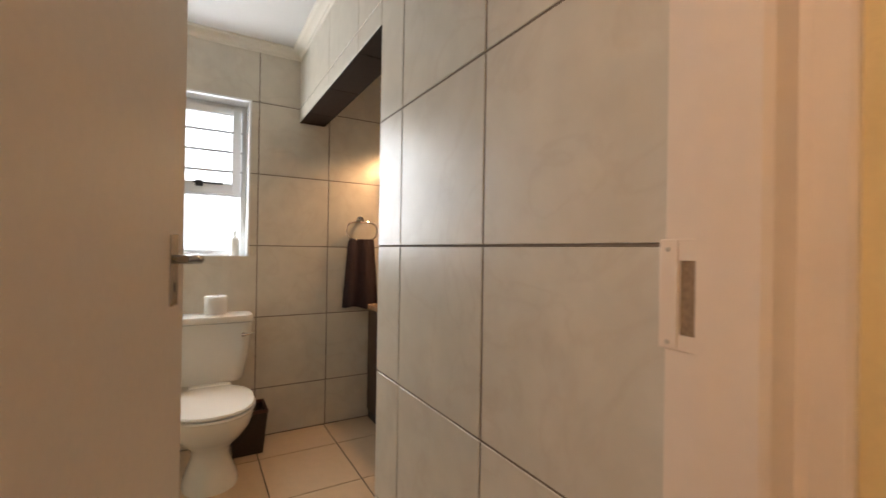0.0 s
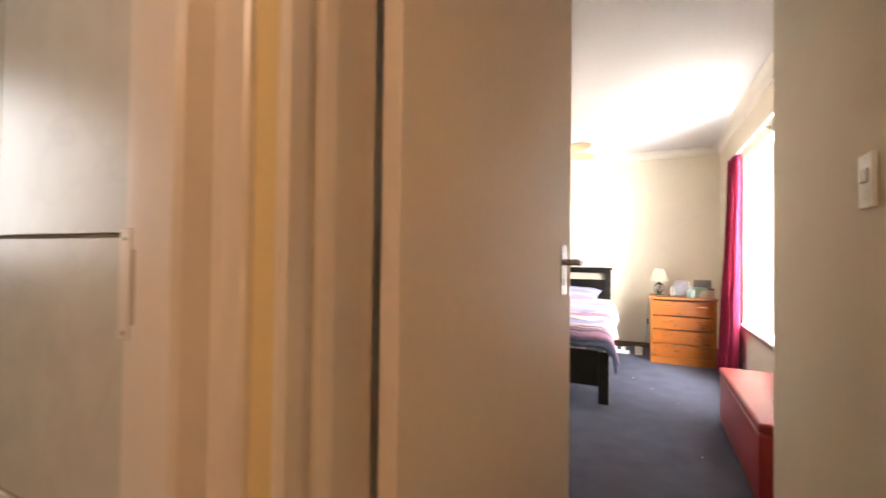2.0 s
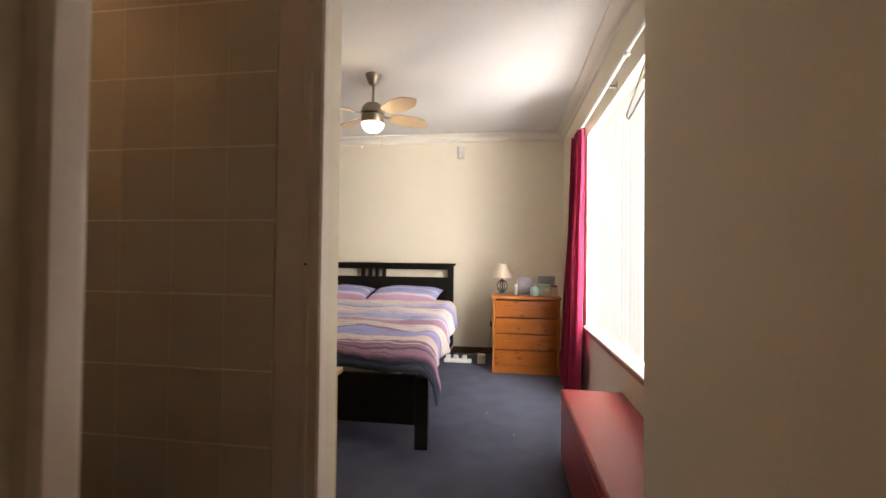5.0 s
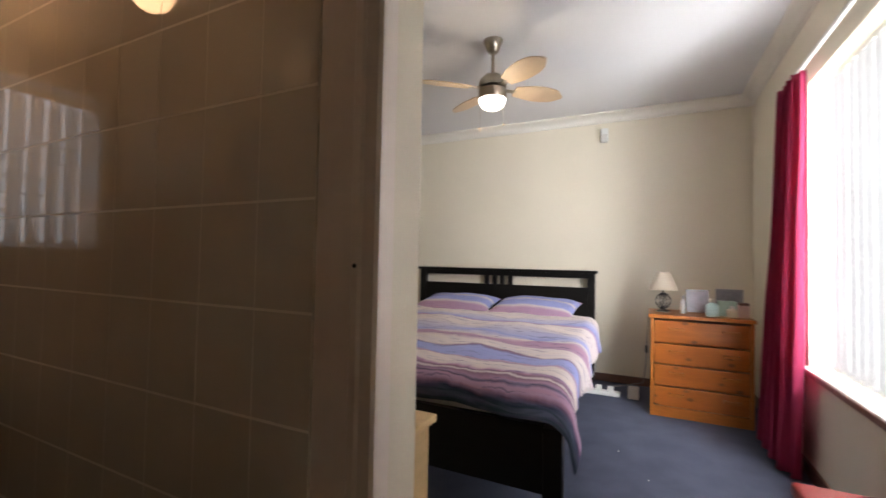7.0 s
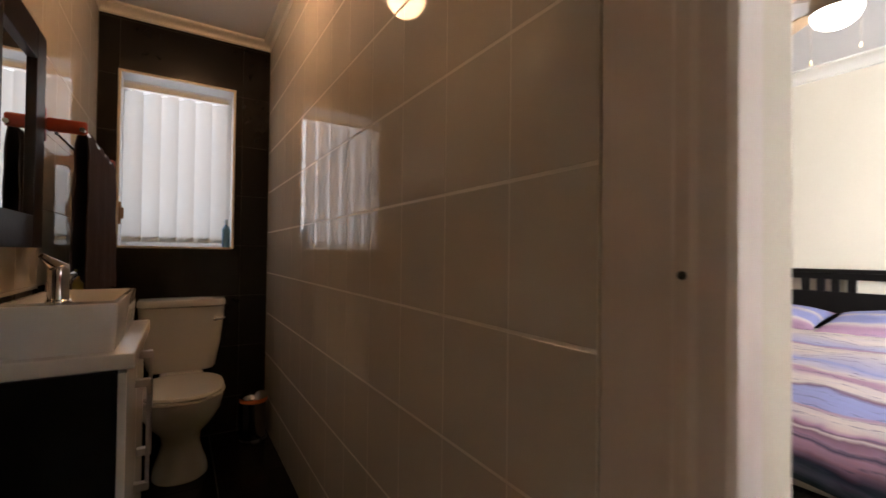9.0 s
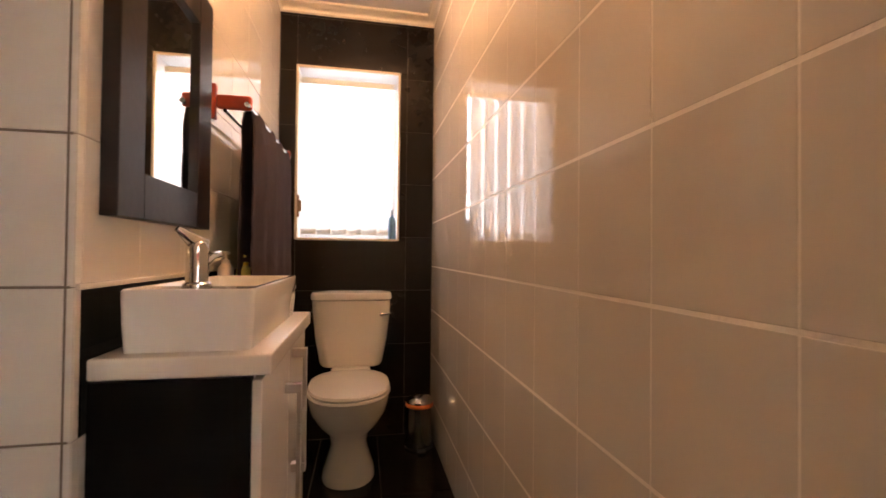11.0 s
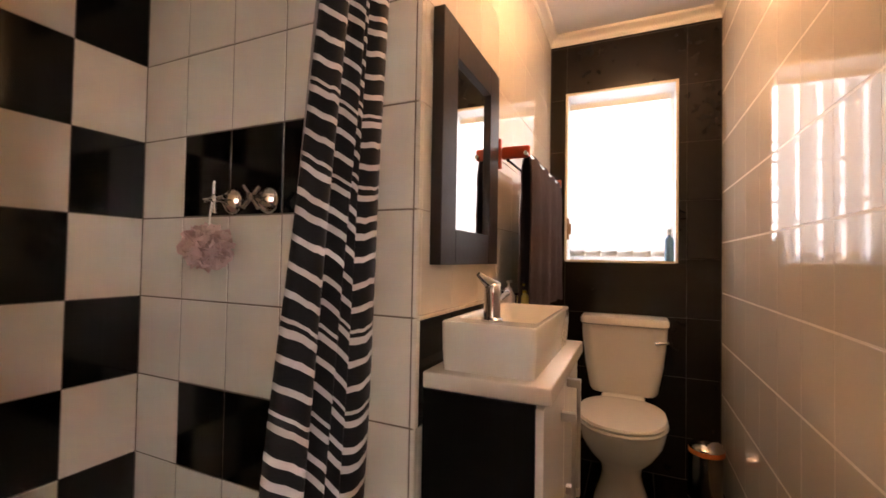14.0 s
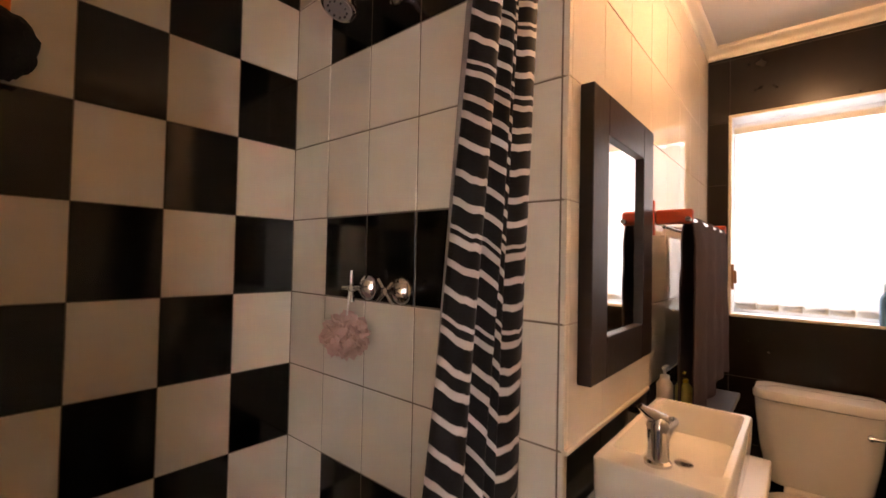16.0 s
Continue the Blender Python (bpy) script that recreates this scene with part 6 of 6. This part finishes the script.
# dark end wall of the en suite
tiles(w_outer, basis((XW, 0, 0), (0, 1, 0), (1, 0, 0)), steps(YM + 0.002, YE - 0.002, 0.338, 0.6), steps(0.0, CB, 0.208, 0.3), lambda i, j: M_SLATE, 0.0025, holes=[(W2[0], W2[2], W2[1], W2[3])])
tiles(fl_ens, basis((0, 0, 0), (1, 0, 0), (0, 0, 1)), steps(XW, XD, XW, 0.3), steps(YM, YE, YE, 0.3), lambda i, j: M_SLATE, 0.003)
tiles(fl_ens, basis((0, 0, 0), (1, 0, 0), (0, 0, 1)), steps(XS, XD, XS, 0.2), steps(YC, YM - 0.001, YC, 0.2), lambda i, j: M_TILE_K, 0.003)
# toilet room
M_SOFFIT = mat("matt_dark_underside", (0.020, 0.012, 0.008), 0.75, spec=0.15, bump=0.1, scale=40, vary=0.2)
ZB = steps(0.0, CB, 1.153, 0.432)
tiles(w_outer, basis((XW, 0, 0), (0, 1, 0), (1, 0, 0)), steps(-2.25, 0.1, -1.256, 0.423), ZB, lambda i, j: M_TILE_M, 0.006, holes=[(W1[0], W1[2], W1[1], W1[3])])
tiles(w_mir, basis((0, YB, 0), (1, 0, 0), (0, -1, 0)), [XN, -1.682, -1.241, -0.808], ZB, lambda i, j: M_TILE_M, 0.006)
tiles(w_mir, basis((XN, 0, 0), (0, -1, 0), (-1, 0, 0)), steps(-0.1, -YB, -YB, 0.432), ZB, lambda i, j: M_TILE_M, 0.006)
tiles(bulk, basis((0, YB, 0), (1, 0, 0), (0, -1, 0)), steps(XW, XN, -1.682, 0.44), [1.93, 2.017, CB], lambda i, j: M_TILE_M, 0.005)
# underside coloured far darker and more matt than the bulkhead's front
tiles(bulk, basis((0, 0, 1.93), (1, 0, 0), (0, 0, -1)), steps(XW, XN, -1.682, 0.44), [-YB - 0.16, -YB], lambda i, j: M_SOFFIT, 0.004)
tiles(fl_bath, basis((0, 0, 0), (1, 0, 0), (0, 0, 1)), steps(XW, XH - 0.17, -2.933, 0.44), steps(-2.25, 0.1, -1.266, 0.424), lambda i, j: M_FLOOR_T, 0.006)
